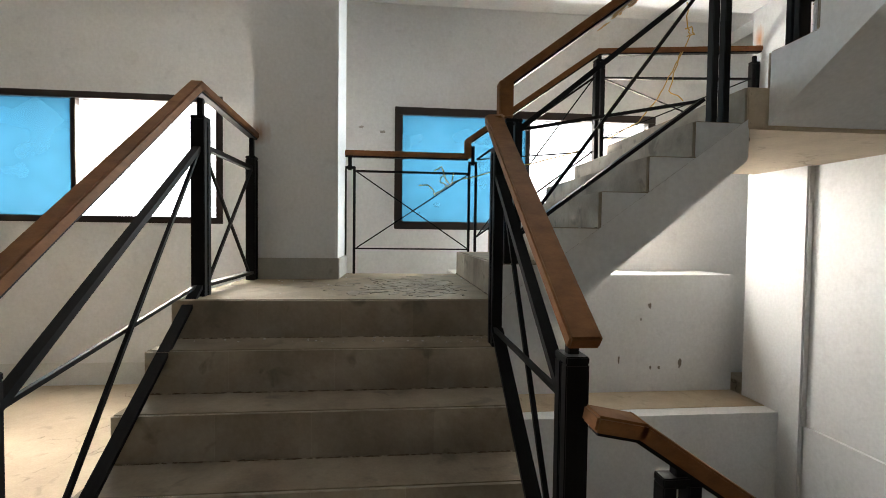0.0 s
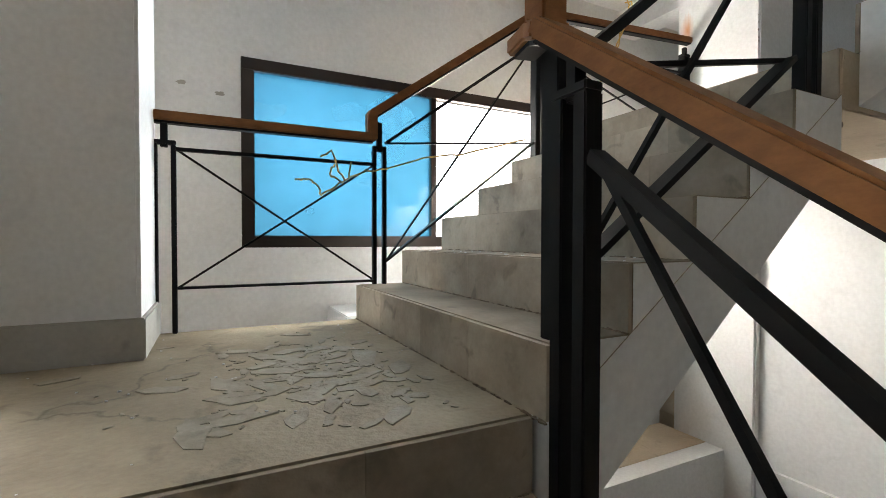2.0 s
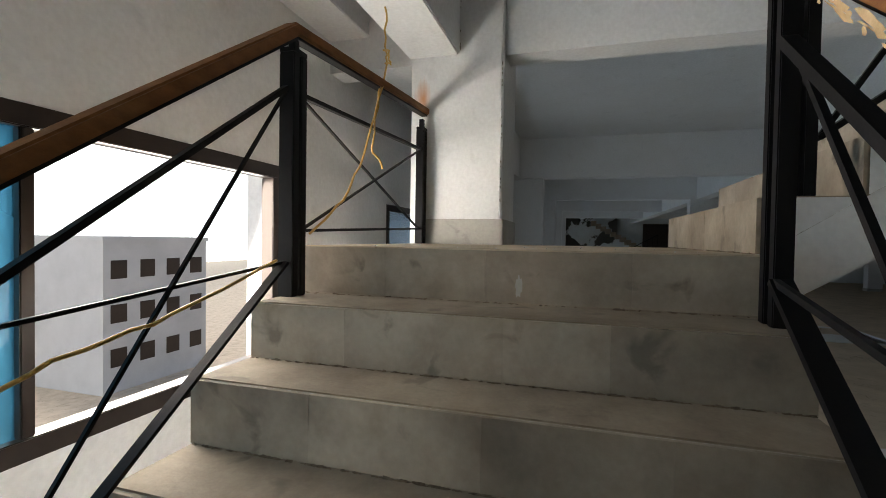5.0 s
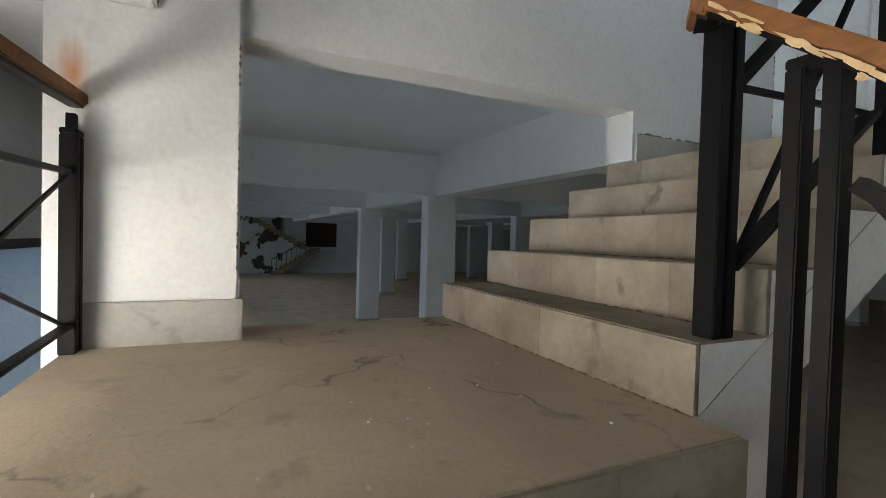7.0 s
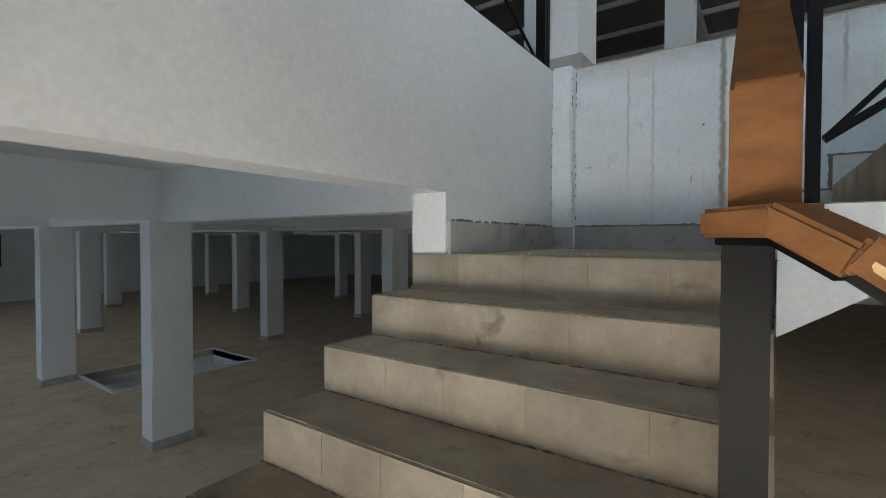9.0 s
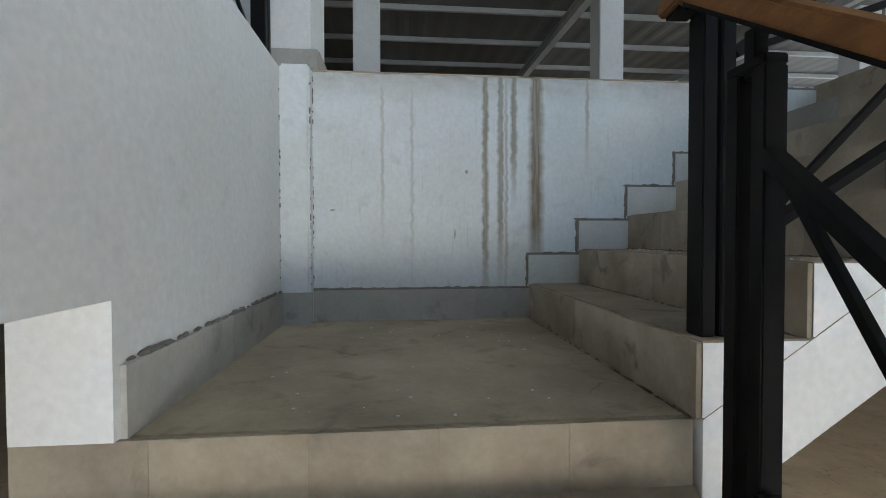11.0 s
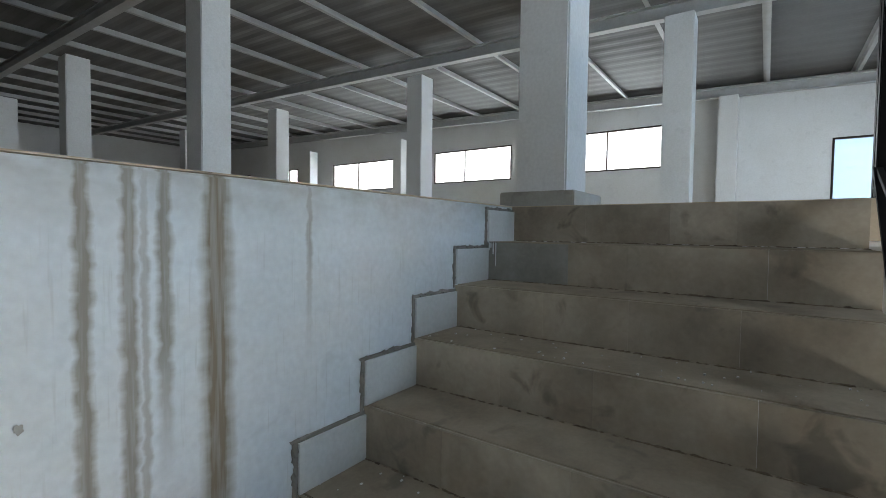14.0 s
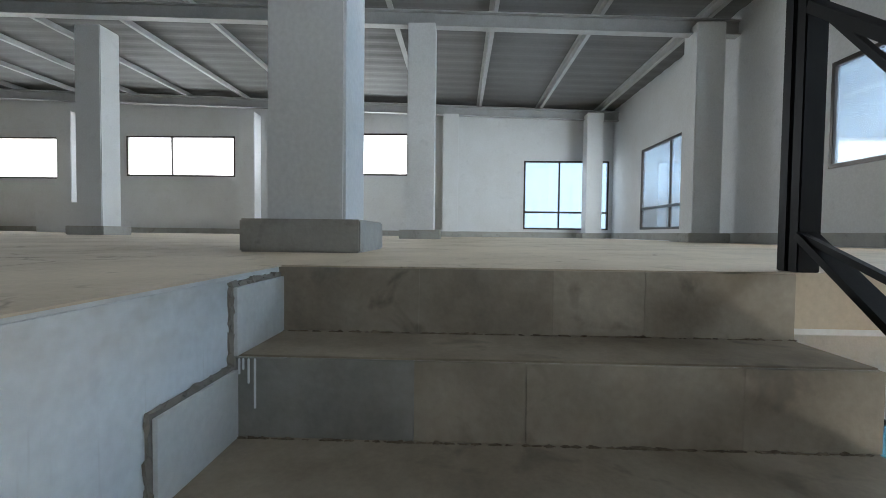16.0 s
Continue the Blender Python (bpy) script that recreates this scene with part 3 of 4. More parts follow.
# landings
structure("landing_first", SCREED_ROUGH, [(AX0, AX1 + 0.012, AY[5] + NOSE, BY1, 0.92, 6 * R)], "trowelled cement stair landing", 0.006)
structure("landing_second", SCREED, [(BX[5] + NOSE, CX1, CY[0] - 0.012, BY1, 12 * R - 0.21, 12 * R)], "dusty brown cement stair landing", 0.006)
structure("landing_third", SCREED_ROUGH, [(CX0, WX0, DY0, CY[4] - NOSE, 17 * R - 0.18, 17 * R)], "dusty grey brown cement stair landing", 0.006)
structure("landing_below", SCREED, [(CX0, WX0, DY0, CY[4], 17 * R - UP - 0.18, 17 * R - UP)], "cement stair landing one storey below")


# ---- railings ----
def post(bm, x, y, z, h, along, bar, gap, deep):
    """Two uprights side by side with a cap; along: 'x' or 'y'."""
    for s in (-1, 1):
        o = s * (gap + bar) / 2
        if along == "x":
            add_box(bm, x + o - bar / 2, x + o + bar / 2, y - deep / 2, y + deep / 2, z, z + h, 0.003)
        else:
            add_box(bm, x - deep / 2, x + deep / 2, y + o - bar / 2, y + o + bar / 2, z, z + h, 0.003)
    w = gap / 2 + bar
    if along == "x":
        add_box(bm, x - w, x + w, y - deep / 2, y + deep / 2, z + h, z + h + 0.02, 0.003)
    else:
        add_box(bm, x - deep / 2, x + deep / 2, y - w, y + w, z + h, z + h + 0.02, 0.003)


def railing(label, posts, hand, panels, infill=0.018, wood=(0.062, 0.042)):
    """posts: (x, y, z, height, along, bar, gap, deep, stub top); hand: polylines of the handrail;
    panels: (a, b) lines of the lower and the upper infill bar."""
    e = new("stair_railing")
    e.location = posts[0][:3]
    inv = Matrix.Translation(-Vector(posts[0][:3]))
    for x, y, z, h, along, bar, gap, deep, top in posts:
        bm = bmesh.new()
        post(bm, x, y, z, h, along, bar, gap, deep)
        if top > z + h:
            add_box(bm, x - 0.014, x + 0.014, y - 0.014, y + 0.014, z + h - 0.01, top, 0.002)
        ob = finish(bm, "post", STEEL, e)
        ob.data.transform(inv)
    for line in hand:
        bm = bmesh.new()
        flat = bmesh.new()
        for a, b in zip(line, line[1:]):
            a, b = Vector(a), Vector(b)
            d = (b - a).normalized()
            up = (0, 0, 1)
            ext = d * (wood[1] * 0.35)
            if abs(d.z) > 0.95:
                run = Vector(line[-2]) - Vector(line[1])
                up = (run.x, run.y, 0)
                beam_between(bm, a - ext, b + ext * 0.4, wood[0] * 0.97, max(0.045, wood[0] * 0.85), up, 0.006)
            else:
                beam_between(bm, a - ext, b + ext, wood[0], wood[1], up, 0.006)
            if abs(d.z) < 0.95:
                side = d.cross(Vector((0, 0, 1))).normalized()
                n = side.cross(d) * (wood[1] / 2 + 0.005)
                beam_between(flat, a - n, b - n, wood[0] * 0.62, 0.01, up)
        for m, nm, mat in ((bm, "handrail", WOOD), (flat, "flat_bar", STEEL)):
            ob = finish(m, nm, mat, e)
            ob.data.transform(inv)
    for lo, hi in panels:
        bm = bmesh.new()
        (a, b), (c, d) = [[Vector(p) for p in q] for q in (lo, hi)]
        beam_between(bm, a, b, infill * 2.0, infill * 0.7)
        beam_between(bm, c, d, infill * 1.4, infill)
        off = (b - a).cross(Vector((0, 0, 1))).normalized() * infill * 0.4
        beam_between(bm, a + off, d + off, infill * 0.6, infill * 0.6)
        beam_between(bm, c - off, b - off, infill * 0.6, infill * 0.6)
        ob = finish(bm, "cross_bars", STEEL, e)
        ob.data.transform(inv)
    return tagged(e, label, "railing")


RL = "black steel stair railing with a brown wooden handrail"
V = Vector
# outer rail of the first flight and landing
ax = AX0 + 0.07
railing(RL, [(ax, AY[0] + 0.06, 0.18, 0.86, "y", 0.04, 0.012, 0.075, 1.14), (ax, 2.66, 1.08, 0.86, "y", 0.036, 0.012, 0.065, 2.05), (ax, 3.46, 1.08, 0.80, "y", 0.03, 0.012, 0.06, 2.02)],
        [[(ax, AY[0] + 0.0, 1.18), (ax, 2.62, 2.10), (ax, 3.51, 2.05)]],
        [(((ax, 1.45, 0.30), (ax, 2.62, 1.13)), ((ax, 1.45, 0.95), (ax, 2.62, 1.80))), (((ax, 2.70, 1.13), (ax, 3.43, 1.13)), ((ax, 2.70, 1.82), (ax, 3.43, 1.82)))], 0.024)
# outer rail from the column to the second landing
yy = 3.975
railing(RL, [(0.041, yy, 1.08, 0.826, "x", 0.02, 0.05, 0.03, 2.008), (1.017, yy, 1.26, 0.707, "x", 0.02, 0.035, 0.03, 2.111), (2.063, yy, 1.98, 0.851, "x", 0.035, 0.012, 0.06, 2.892), (3.44, yy, 2.16, 0.722, "x", 0.03, 0.012, 0.05, 2.954)],
        [[(0, yy, 2.029), (0.976, yy, 2.029), (0.976, yy, 2.152), (2.05, yy, 2.918), (3.49, yy, 3.016)]],
        [(((0.087, yy, 1.279), (0.992, yy, 1.279)), ((0.087, yy, 1.89), (0.992, yy, 1.89))), (((1.053, yy, 1.381), (2.02, yy, 2.101)), ((1.053, yy, 2.008), (2.02, yy, 2.707))), (((2.102, yy, 2.214), (3.41, yy, 2.255)), ((2.102, yy, 2.707), (3.41, yy, 2.759)))], 0.016)
IW = (0.082, 0.04)
TH = (0.036, 0.010, 0.06)
UF = (0.034, 0.030, 0.045)
# inner rail of the first flight
ix = 0.86
railing(RL, [(ix, AY[0] + 0.05, 0.18, 0.90, "y", *TH, 1.15), (ix, 2.325, 0.90, 0.87, "y", *UF, 1.86)],
        [[(ix, AY[0] - 0.02, 1.15), (ix, 2.41, 1.935), (ix + 0.02, 2.46, 1.955), (0.90, 2.545, 1.955)]],
        [(((ix, AY[0] + 0.1, 0.36), (ix, 2.275, 0.98)), ((ix, AY[0] + 0.1, 0.98), (ix, 2.275, 1.65)))], 0.026, IW)
# inner rail of the second flight
iy = BY0 + 0.055
railing(RL, [(0.97, 2.488, 1.26, 0.68, "x", *TH, 1.95), (2.035, 2.495, 1.98, 0.94, "x", *UF, 2.98)],
        [[(0.935, iy, 1.98), (0.935, iy, 2.14), (2.22, iy, 3.11), (2.28, 2.47, 3.15), (2.345, 2.40, 3.15)]],
        [(((1.01, iy, 1.40), (1.96, iy, 2.10)), ((1.01, iy, 1.92), (1.96, iy, 2.69)))], 0.026, IW)
# inner rail of the third flight
ix = CX0 + 0.045
railing(RL, [(ix, CY[0] - 0.12, 2.34, 0.79, "y", *TH, 3.15), (2.305, 1.555, 2.88, 0.90, "y", *UF, 3.86)],
        [[(ix - 0.02, CY[0] - 0.07, 3.18), (ix - 0.02, CY[0] - 0.07, 3.33), (ix, 1.42, 4.0), (2.29, 1.37, 4.04), (2.28, 1.265, 4.04)]],
        [(((ix, CY[0] - 0.17, 2.52), (ix, CY[3] - 0.03, 3.02)), ((ix, CY[0] - 0.17, 3.0), (ix, CY[3] - 0.03, 3.62)))], 0.026, IW)
# inner rail of the fourth flight, and the one below it
iy = DY1 - 0.07
railing(RL, [(2.21, iy, 3.24, 0.77, "x", *TH, 4.03), (0.62, 1.41, UP, 0.88, "x", *TH, 5.23)],
        [[(2.27, iy, 4.05), (2.27, iy, 4.20), (0.70, 1.40, 5.25), (0.55, 1.41, 5.26)]],
        [(((2.16, iy, 3.44), (0.66, 1.40, 4.42)), ((2.16, iy, 3.92), (0.66, 1.40, 5.02)))], 0.028, IW)
railing(RL, [(1.09, iy, 22 * R - UP, 1.17, "x", *UF, 0.86), (2.21, iy, 18 * R - UP, 0.9, "x", *TH, 0.05)],
        [[(2.27, iy, 0.08), (0.98, iy, 0.95), (0.88, iy, 0.97)]],
        [(((2.16, iy, -0.88), (1.12, iy, -0.2)), ((2.16, iy, -0.22), (1.12, iy, 0.48)))], 0.026, IW)
# railing along the edge of the upper floor
railing(RL, [(3.64, 0.0, UP, 0.9, "y", 0.04, 0.012, 0.07, UP + 0.95), (3.64, 1.7, UP, 0.9, "y", 0.04, 0.012, 0.07, UP + 0.95), (3.64, 3.4, UP, 0.9, "y", 0.04, 0.012, 0.07, UP + 0.95)],
        [[(3.64, 0.0, UP + 0.98), (3.64, 3.46, UP + 0.98)]],
        [(((3.64, 0.05, UP + 0.06), (3.64, 1.65, UP + 0.06)), ((3.64, 0.05, UP + 0.8), (3.64, 1.65, UP + 0.8))), (((3.64, 1.75, UP + 0.06), (3.64, 3.35, UP + 0.06)), ((3.64, 1.75, UP + 0.8), (3.64, 3.35, UP + 0.8)))], 0.024)


# ---- small things ----
def ribbon(name, runs, mat, radius, label, category):
    """Loose straps or wire as thin tubes, one curve through several runs of points."""
    cu = bpy.data.curves.new(name, "CURVE")
    cu.dimensions, cu.bevel_depth, cu.bevel_resolution = "3D", radius, 1
    for pts in runs:
        sp = cu.splines.new("POLY")
        fine = []
        for a, b in zip(pts, pts[1:]):
            a, b = Vector(a), Vector(b)
            for k in range(5):
                q = a.lerp(b, k / 5)
                fine.append(q + Vector((random.uniform(-1, 1), random.uniform(-1, 1), random.uniform(-1, 1))) * radius * 1.3)
        fine.append(Vector(pts[-1]))
        sp.points.add(len(fine) - 1)
        for p, q in zip(sp.points, fine):
            p.co = (*q, 1)
    cu.materials.append(mat)
    return tagged(new(name, cu), label, category)


yy = 3.955
ribbon("packing_strap", [[(0.704, yy, 1.906), (0.765, yy, 1.936), (0.796, yy, 1.844), (0.827, yy, 1.793), (0.714, yy, 1.721)], [(0.858, yy, 1.885), (0.848, yy, 1.803)], [(0.591, yy, 1.782), (0.642, yy + 0.02, 1.793), (0.683, yy, 1.777), (0.714, yy, 1.71)], [(0.817, yy, 1.782), (0.755, yy, 1.823), (0.776, yy, 1.875)], [(0.817, yy, 1.793), (0.92, yy, 1.844), (1.043, yy, 1.864), (1.269, yy, 1.947), (1.536, yy, 1.988), (1.948, yy, 2.111)]],
       STRAP, 0.005, "yellow torn packing strap tied to the railing", "strap")
ribbon("packing_strap", [[(2.811, yy, 3.365), (2.811, yy, 3.17), (2.842, yy, 3.078), (2.688, yy, 2.779), (2.564, yy, 2.543), (2.4, yy, 2.348), (2.143, yy, 2.204)], [(2.77, yy, 2.985), (2.667, yy, 2.625), (2.791, yy, 2.543)], [(2.791, yy, 3.139), (2.852, yy, 3.16), (2.873, yy, 3.098), (2.811, yy, 3.078)]],
       STRAP, 0.005, "yellow torn packing strap hanging on the railing", "strap")


def splash(name, centre, normal, w, h, mat, label):
    """A thin stain of uneven outline on a wall."""
    bm = bmesh.new()
    n = Vector(normal)
    side = n.cross(Vector((0, 0, 1))).normalized()
    ring = []
    for k in range(18):
        a = 2 * math.pi * k / 18
        f = random.uniform(0.6, 1.1)
        ring.append(bm.verts.new(Vector(centre) + n * 0.004 + side * math.cos(a) * w * f + Vector((0, 0, 1)) * math.sin(a) * h * f))
    bm.faces.new(ring)
    return tagged(finish(bm, name, mat), label, "stain")


def soft_stain(name, color, centre, spread):
    """Plaster with a stain that thins out from a centre."""
    m = PLASTER.copy()
    m.name = name
    n, L = m.node_tree.nodes, m.node_tree.links.new
    geo, mp, ln, nz = n.new("ShaderNodeNewGeometry"), n.new("ShaderNodeMapping"), n.new("ShaderNodeVectorMath"), n.new("ShaderNodeTexNoise")
    mp.vector_type = "TEXTURE"
    mp.inputs["Location"].default_value, mp.inputs["Scale"].default_value = centre, spread
    L(geo.outputs["Position"], mp.inputs[0])
    ln.operation = "LENGTH"
    L(mp.outputs[0], ln.inputs[0])
    nz.inputs["Scale"].default_value = 18
    add = n.new("ShaderNodeMath")
    add.operation = "MULTIPLY_ADD"
    add.inputs[1].default_value = 0.9
    L(nz.outputs[0], add.inputs[0]), L(ln.outputs["Value"], add.inputs[2])
    mr = n.new("ShaderNodeMapRange")
    mr.inputs["From Min"].default_value, mr.inputs["From Max"].default_value, mr.inputs["To Max"].default_value = 1.4, 0.5, 0.85
    L(add.outputs[0], mr.inputs["Value"])
    b = n["Principled BSDF"]
    src = b.inputs["Base Color"].links[0].from_socket
    mix = n.new("ShaderNodeMix")
    mix.data_type = "RGBA"
    mix.inputs["B"].default_value = (*color, 1)
    L(mr.outputs[0], mix.inputs["Factor"]), L(src, mix.inputs["A"]), L(mix.outputs["Result"], b.inputs["Base Color"])
    return m


# rust where the handrails meet the columns
shafts = [next(c for c in col.children if c.name.startswith("shaft")) for col in stair_columns]
shafts[0].data.materials[0] = soft_stain("plaster_with_rust_low", (0.35, 0.15, 0.05), (-0.53, 3.51, 2.07), (0.11, 0.4, 0.10))
shafts[1].data.materials[0] = soft_stain("plaster_with_rust_high", (0.55, 0.2, 0.03), (3.49, 3.99, 3.10), (0.5, 0.06, 0.15))


# chips and scratches of raw wood on the turn of the handrail
def chips(name, a, b, count, out):
    bm = bmesh.new()
    a, b, out = Vector(a), Vector(b), Vector(out)
    for k in range(count):
        c = a.lerp(b, random.random()) + out * (1 + 0.0045 * k) + Vector((0, 0, random.uniform(-0.012, 0.014)))
        d = (b - a).normalized()
        u = d.cross(out).normalized() if out.length else Vector((0, 0, 1))
        ring = []
        w, h = random.uniform(0.008, 0.05), random.uniform(0.002, 0.008)
        for j in range(8):
            t = 2 * math.pi * j / 8
            f = random.uniform(0.6, 1.2)
            ring.append(bm.verts.new(c + d * math.cos(t) * w * f + u * math.sin(t) * h * f))
        bm.faces.new(ring)
    ob = finish(bm, name, WOOD_RAW)
    return tagged(ob, "pale chipped varnish on the wooden handrail", "chips", kind="stuff")


iy = BY0 + 0.055
chips("varnish_chips", (1.45, iy, 2.475), (2.2, iy, 3.075), 44, (0, 0.0418, 0))

# marks on the low wall below the stair and on the streaked wall
for x, z, w, h in ((2.68, 0.78, 0.02, 0.03), (2.60, 0.66, 0.008, 0.02), (2.98, 0.26, 0.02, 0.05), (2.70, 0.22, 0.01, 0.02), (2.78, 0.22, 0.012, 0.02), (2.4, 0.3, 0.01, 0.04)):
    splash("wall_scuff", (x, 4.19, z), (0, -1, 0), w, h, MORTAR, "dark scuff mark on white plaster")
for x, z, w, h in ((2.62, 3.82, 0.012, 0.016), (2.68, 3.5, 0.006, 0.045), (3.3, 3.62, 0.02, 0.008), (2.9, 3.6, 0.008, 0.004)):
    splash("wall_scuff", (x, DY0, z), (0, 1, 0), w * 0.7, h * 0.7, SKIRT, "grey scuff mark on white plaster")
for x, z in ((0.72, 2.36), (0.52, 2.4)):
    splash("wall_scuff", (x - 0.45, FAC, z), (0, -1, 0), 0.03, 0.015, SKIRT, "chipped plaster mark on the wall")

# paint dribbles on the last riser but one
bm = bmesh.new()
for k, (dy, dz) in enumerate(((0.015, 0.04), (0.024, 0.03), (0.036, 0.06), (0.05, 0.115))):
    add_box(bm, DX[5] - 0.002, DX[5] + 0.003, DY0 + dy, DY0 + dy + 0.0045, 23 * R - dz, 23 * R - 0.004, 0.0015)
tagged(finish(bm, "paint_dribble", PLASTER), "white paint dribbles on the cement riser", "paint", kind="stuff")

# crumbs of plaster on the treads and landings
bm = bmesh.new()
for k in range(260):
    zone = random.choice(((AX0 + 0.1, AX1, 2.6, 3.9, 6 * R), (2.25, 3.4, 2.55, 3.9, 12 * R), (2.4, 3.5, 0.05, 1.3, 17 * R), (AX0, AX1, 2.35, 2.55, 5 * R), (BX[1], BX[2] - 0.02, BY0, BY1, 8 * R), (DX[2], DX[1] - 0.03, DY0, DY1, 19 * R), (DX[4], DX[3] - 0.03, DY0, DY1, 21 * R)))
    s = random.uniform(0.002, 0.006)
    x, y = random.uniform(zone[0], zone[1]), random.uniform(zone[2], zone[3])
    add_box(bm, x, x + s * 1.5, y, y + s, zone[4], zone[4] + s * 0.6)
tagged(finish(bm, "plaster_crumbs", SKIRT_PALE), "scattered crumbs of plaster on the stairs", "debris", kind="stuff")



def rubble(name, lines, mat, size, step, label, category="debris"):
    """Small broken lumps along lines (a, b): each lump is an uneven low pyramid stump turned at random."""
    bm = bmesh.new()
    for a, b in lines:
        a, b = Vector(a), Vector(b)
        d = (b - a).normalized()
        run = (b - a).length
        at = random.uniform(0, step)
        while at < run:
            c = a + d * at
            g = random.uniform(0.35, 1.0) * size
            turn = Euler([random.uniform(-0.6, 0.6), random.uniform(-0.6, 0.6), random.uniform(0, 3)]).to_matrix().to_4x4()
            stretch = Matrix.Diagonal((*[abs(q) * random.uniform(0.5, 2.2) + 0.6 for q in d], 1))
            made = bmesh.ops.create_cube(bm, size=g, matrix=Matrix.Translation(c) @ stretch @ turn)
            for v in made["verts"]:
                v.co += Vector([random.uniform(-0.22, 0.22) * g for _ in range(3)])
            at += step * random.choice((0.3, 0.5, 0.7, 1.0, 1.6, 3.0))
    return tagged(finish(bm, name, mat), label, category, kind="stuff")


# dirt and broken mortar where the risers meet the treads
foot = []
for k in range(1, 6):
    foot.append(((AX0, AY[k] - 0.003, k * R), (AX1, AY[k] - 0.003, k * R)))
for k in range(6):
    foot.append(((BX[k] - 0.003, BY0, (6 + k) * R), (BX[k] - 0.003, BY1, (6 + k) * R)))
for k in range(5):
    foot.append(((CX0, CY[k] + 0.003, (12 + k) * R), (CX1, CY[k] + 0.003, (12 + k) * R)))
for k in range(7):
    foot.append(((DX[k] + 0.003, DY0, (17 + k) * R), (DX[k] + 0.003, DY1, (17 + k) * R)))
rubble("mortar_crumbs", foot, DIRT, 0.0115, 0.012, "brown crumbs of mortar along the foot of the risers")
# ragged plaster round the stepped skirting of the last flight
rag = []
for k in range(6):
    za, zb = (k + 18) * R, (k + 18) * R + 0.158
    rag += [((DX[k] + 0.012, DY0 + 0.004, za - 0.02), (DX[k] + 0.012, DY0 + 0.004, zb)), ((DX[k + 1] + 0.01, DY0 + 0.004, zb), (DX[k] + 0.012, DY0 + 0.004, zb))]
rag += [((DX[0], DY0 + 0.004, 17 * R + 0.16), (3.397, DY0 + 0.004, 17 * R + 0.16)), ((WX0 - 0.004, 0.07, 17 * R + 0.16), (WX0 - 0.004, CY[4], 17 * R + 0.16))]
rubble("broken_plaster", rag, MORTAR, 0.020, 0.020, "broken grey plaster round the skirting slabs", "plaster")
# nail holes and chips down the corner joints
holes = [((3.394, 0.07, 3.25), (3.394, 0.07, 4.3)), ((WX0 - 0.002, 0.072, 3.25), (WX0 - 0.002, 0.072, 4.3)), ((3.396, DY0 + 0.002, 3.25), (3.396, DY0 + 0.002, 4.3)), ((WX0 - 0.002, 3.555, -0.0), (WX0 - 0.002, 3.555, 1.9)), ((2.185, BY0 - 0.001, 1.86), (2.185, BY0 - 0.001, 2.15)), ((3.488, 3.47, 2.4), (3.488, 3.47, 3.3)), ((3.487, 3.742, 3.4), (3.487, 3.742, 3.9))]
rubble("plaster_chips", holes, MORTAR, 0.009, 0.05, "small dark chips along the plaster joints", "plaster")

# lifted skin of cement on the first landing
bm = bmesh.new()
for k in range(230):
    u = random.gauss(0, 0.5)
    v = random.gauss(0, 0.5)
    cx, cy = 0.48 + 0.36 * u, 3.15 + 0.5 * v
    if not (AX0 + 0.1 < cx < AX1 - 0.1 and 2.62 < cy < 3.85):
        continue
    rad = 0.006 + 0.055 * random.random() ** 2.2
    turn = random.uniform(0, 3.14)
    lean = random.uniform(-0.02, 0.02)
    top, low = [], []
    sides = random.randint(6, 9)
    for j in range(sides):
        q = 2 * math.pi * j / sides
        f = rad * random.uniform(0.55, 1.1)
        px, py = f * 1.7 * math.cos(q), f * 0.75 * math.sin(q)
        x, y = cx + px * math.cos(turn) - py * math.sin(turn), cy + px * math.sin(turn) + py * math.cos(turn)
        z = 6 * R + 0.001 + random.uniform(0, 0.0025) + abs(lean * (px + rad))
        top.append(bm.verts.new((x, y, z)))
        low.append(bm.verts.new((x, y, 6 * R - 0.002)))
    bm.faces.new(top)
    for j in range(sides):
        bm.faces.new((top[j], low[j], low[(j + 1) % sides], top[(j + 1) % sides]))
tagged(finish(bm, "cement_flakes", FLAKE), "rough lifted flakes of cement on the landing", "cement", kind="stuff")
splash("paint_splash", (2.156, 3.177, 2.04), (-1, 0, 0), 0.012, 0.04, SKIRT, "pale splash of dried paint on the riser")

# stair at the far end of the lower hall
e = new("far_stair")
e.location = (31.7, 1.3, 0)
for k in range(10):
    boxes("step", TREAD, [(0, 1.1, -0.29 * (k + 1), -0.29 * k + 0.02, 0.17 * k - 0.12, 0.17 * (k + 1))], 0, e)
for k in range(10):
    boxes("step", TREAD, [(0, 1.1, -2.0 + 0.3 * k, -1.68 + 0.3 * k, 1.65 + 0.17 * k, 1.95 + 0.17 * k)], 0, e)
bm = bmesh.new()
beam_between(bm, (0.02, 0, 0.95), (0.02, -2.9, 2.65), 0.06, 0.05)
for k in range(11):
    beam_between(bm, (0.02, -0.29 * k, 0.17 * k), (0.02, -0.29 * k, 0.17 * k + 0.95), 0.025, 0.025, (0, 1, 0))
finish(bm, "railing", STEEL, e)
tagged(e, "small cement stair with a dark rail by the far wall", "stairs")
# dark panel for the shade of the recessed landing; the wall has no shutter
tagged(boxes("shutter", FRAME, [(EAST - 0.06, EAST, -2.9, -0.9, 1.75, 3.35)], 0.01), "dark panel in place of a shaded recess on the far wall", "shutter")
tagged(boxes("storage_box", PLASTER, [(-10.2, -9.2, -10.1, -9.0, UP, UP + 0.75)], 0.02), "pale boxed plinth against the hall wall", "box")


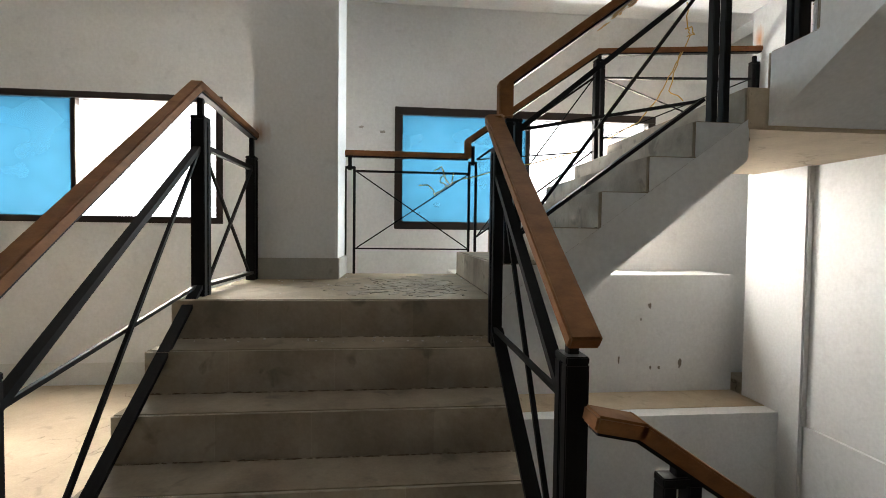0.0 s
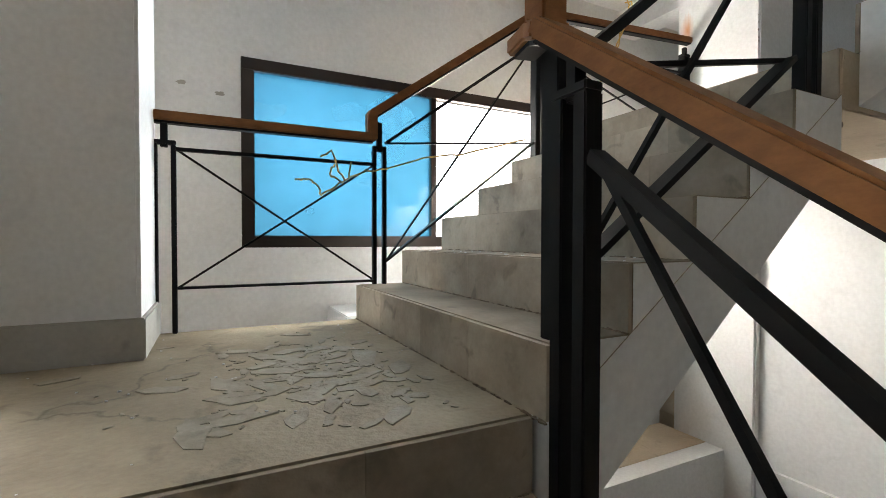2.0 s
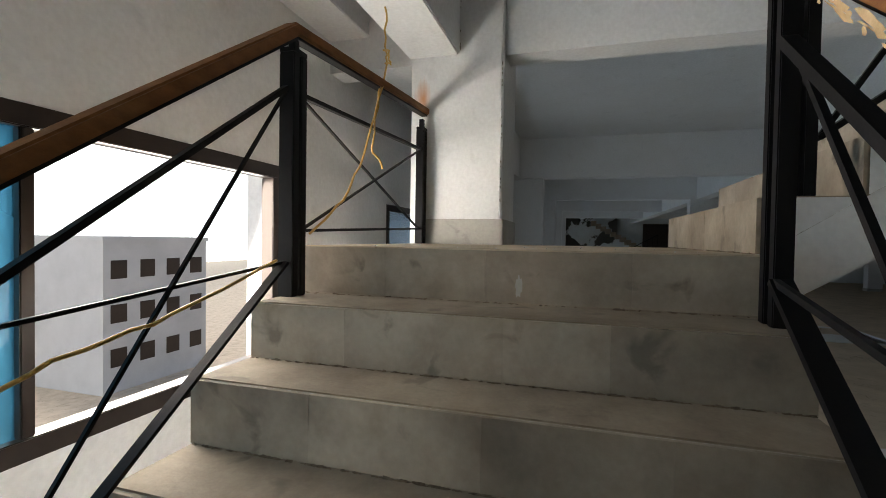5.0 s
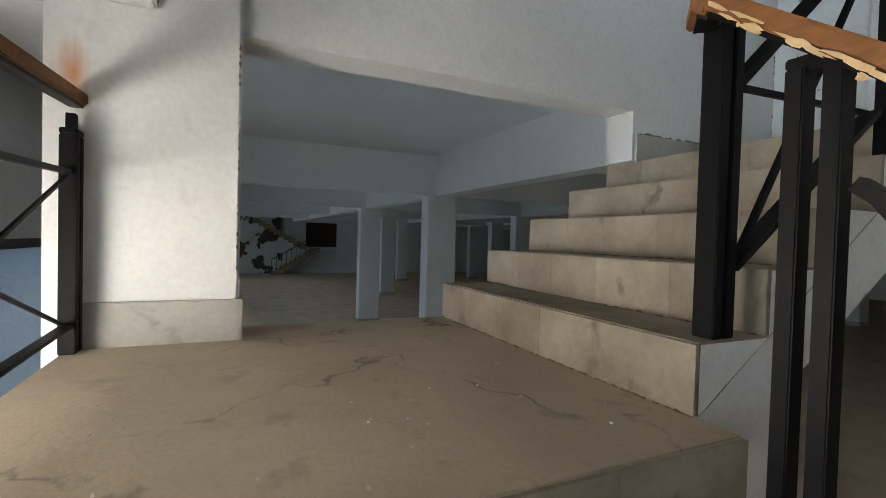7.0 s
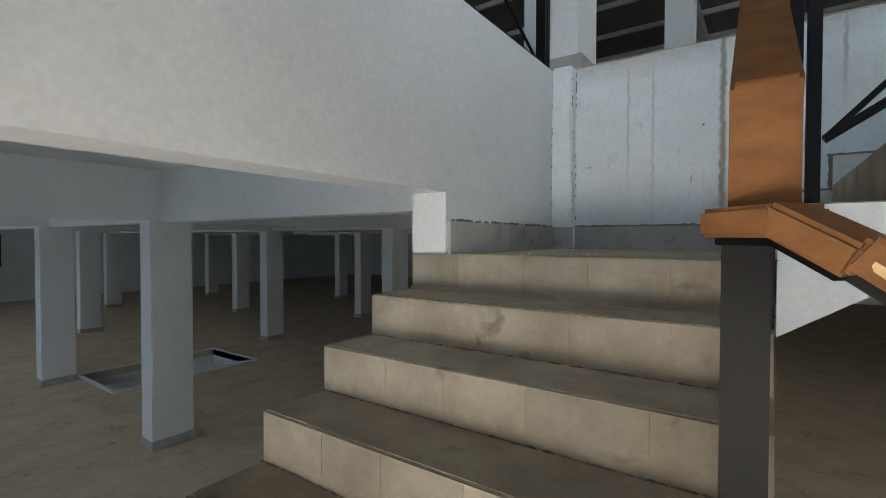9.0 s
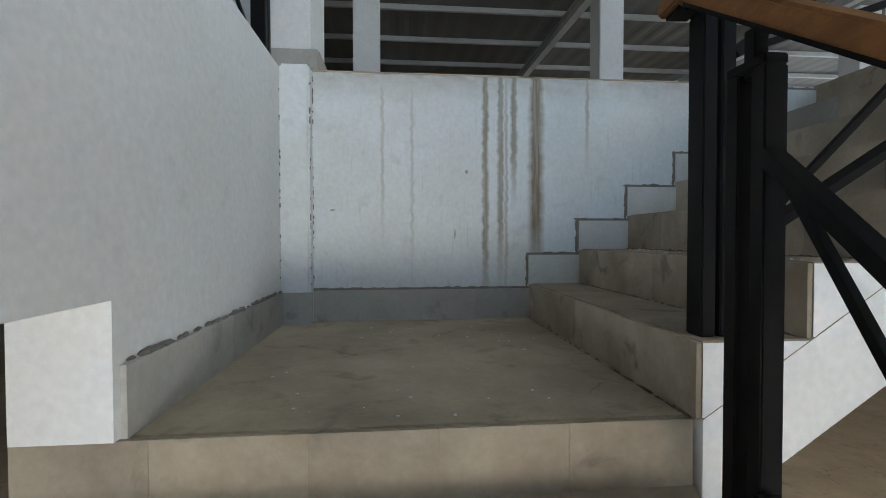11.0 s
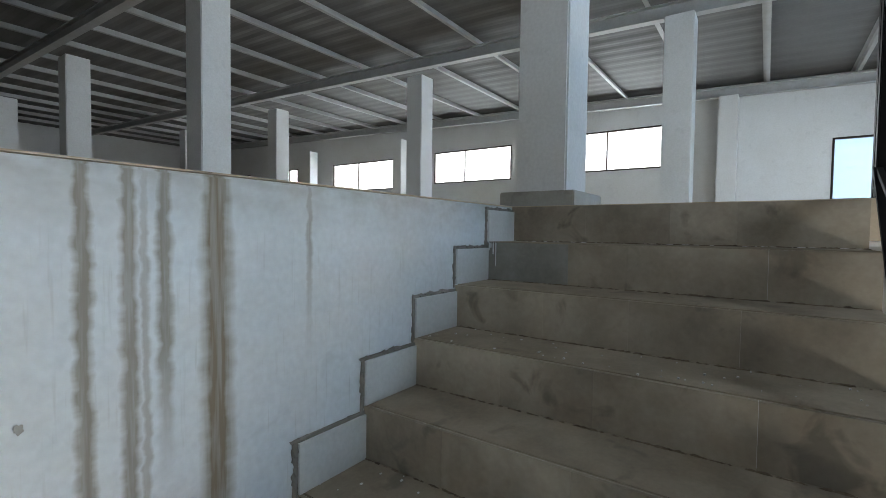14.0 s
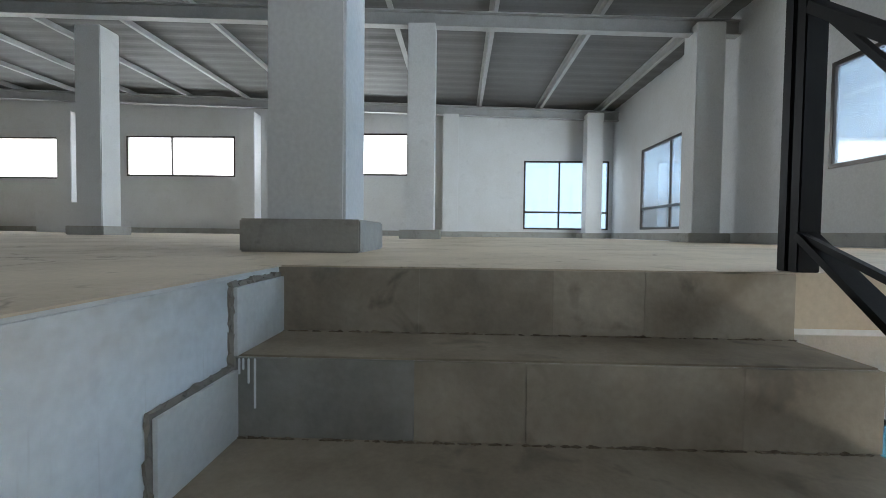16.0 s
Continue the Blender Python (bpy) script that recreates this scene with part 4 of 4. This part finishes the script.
# ---- cement pieces on risers and skirtings ----
def pieces(parent, name, mat, a, b, z0, z1, thick, out, count, gap=0.0006):
    """A run of thin slabs from a to b (plan points), standing proud along out."""
    a, b, out = Vector((*a, 0)), Vector((*b, 0)), Vector((*out, 0))
    d = (b - a).normalized()
    total = (b - a).length
    cuts = [0.0]
    for k in range(count - 1):
        cuts.append(total * (k + 1 + random.uniform(-0.18, 0.18)) / count)
    cuts.append(total)
    made = []
    for s, e in zip(cuts, cuts[1:]):
        p, q = a + d * (s + gap / 2), a + d * (e - gap / 2)
        t = thick + random.uniform(-0.0006, 0.0006)
        bm = bmesh.new()
        g = p + out * t
        h = q + out * t
        add_box(bm, min(p.x, q.x, g.x, h.x), max(p.x, q.x, g.x, h.x), min(p.y, q.y, g.y, h.y), max(p.y, q.y, g.y, h.y), z0, z1, 0.0006)
        made.append(finish(bm, name, mat, parent))
    return made


for k in range(6):
    pieces(stair_a, "riser_slab", RISER, (AX0, AY[k] + NOSE), (AX1, AY[k] + NOSE), k * R + 0.002, (k + 1) * R - 0.004, NOSE, (0, -1), 4)
    pieces(stair_b, "riser_slab", RISER, (BX[k] + NOSE, BY0), (BX[k] + NOSE, BY1), (k + 6) * R + 0.002, (k + 7) * R - 0.004, NOSE, (-1, 0), 4)
for k in range(5):
    pieces(stair_c, "riser_slab", RISER, (CX0, CY[k] - NOSE), (CX1, CY[k] - NOSE), (k + 12) * R + 0.002, (k + 13) * R - 0.004, NOSE, (0, 1), 5)
for k in range(7):
    row = pieces(stair_d, "riser_slab", RISER, (DX[k] - NOSE, DY0), (DX[k] - NOSE, DY1), (k + 17) * R + 0.002, (k + 18) * R - 0.004, NOSE, (1, 0), 4)
    if k == 5:
        row[0].data.materials[0] = RISER_GREY
# skirting of the third landing and fourth flight
base = tagged(boxes("baseboard", MORTAR, [(DX[0], 3.397, DY0 - 0.001, DY0 + 0.004, 17 * R, 17 * R + 0.165)]), "grey cement skirting slabs along the landing wall", "baseboard", kind="structure")
pieces(base, "skirting_slab", SKIRT, (DX[0], DY0), (3.397, DY0), 17 * R, 17 * R + 0.155, 0.014, (0, 1), 4)
pieces(base, "skirting_slab", SKIRT, (WX0, 0.07), (WX0, CY[4]), 17 * R, 17 * R + 0.155, 0.014, (-1, 0), 4)
pieces(base, "skirting_slab", SKIRT, (3.385, 0.07), (WX0 - 0.016, 0.07), 17 * R, 17 * R + 0.155, 0.014, (0, 1), 1)
for k in range(6):
    boxes("skirting_joint", MORTAR, [(DX[k + 1] - 0.02, DX[k] + 0.012, DY0 - 0.001, DY0 + 0.006, (k + 18) * R, (k + 18) * R + 0.162)], 0, base)
    pieces(base, "skirting_slab", SKIRT_PALE, (DX[k + 1] - 0.01, DY0), (DX[k] + 0.002, DY0), (k + 18) * R, (k + 18) * R + 0.15, 0.014, (0, 1), 1)
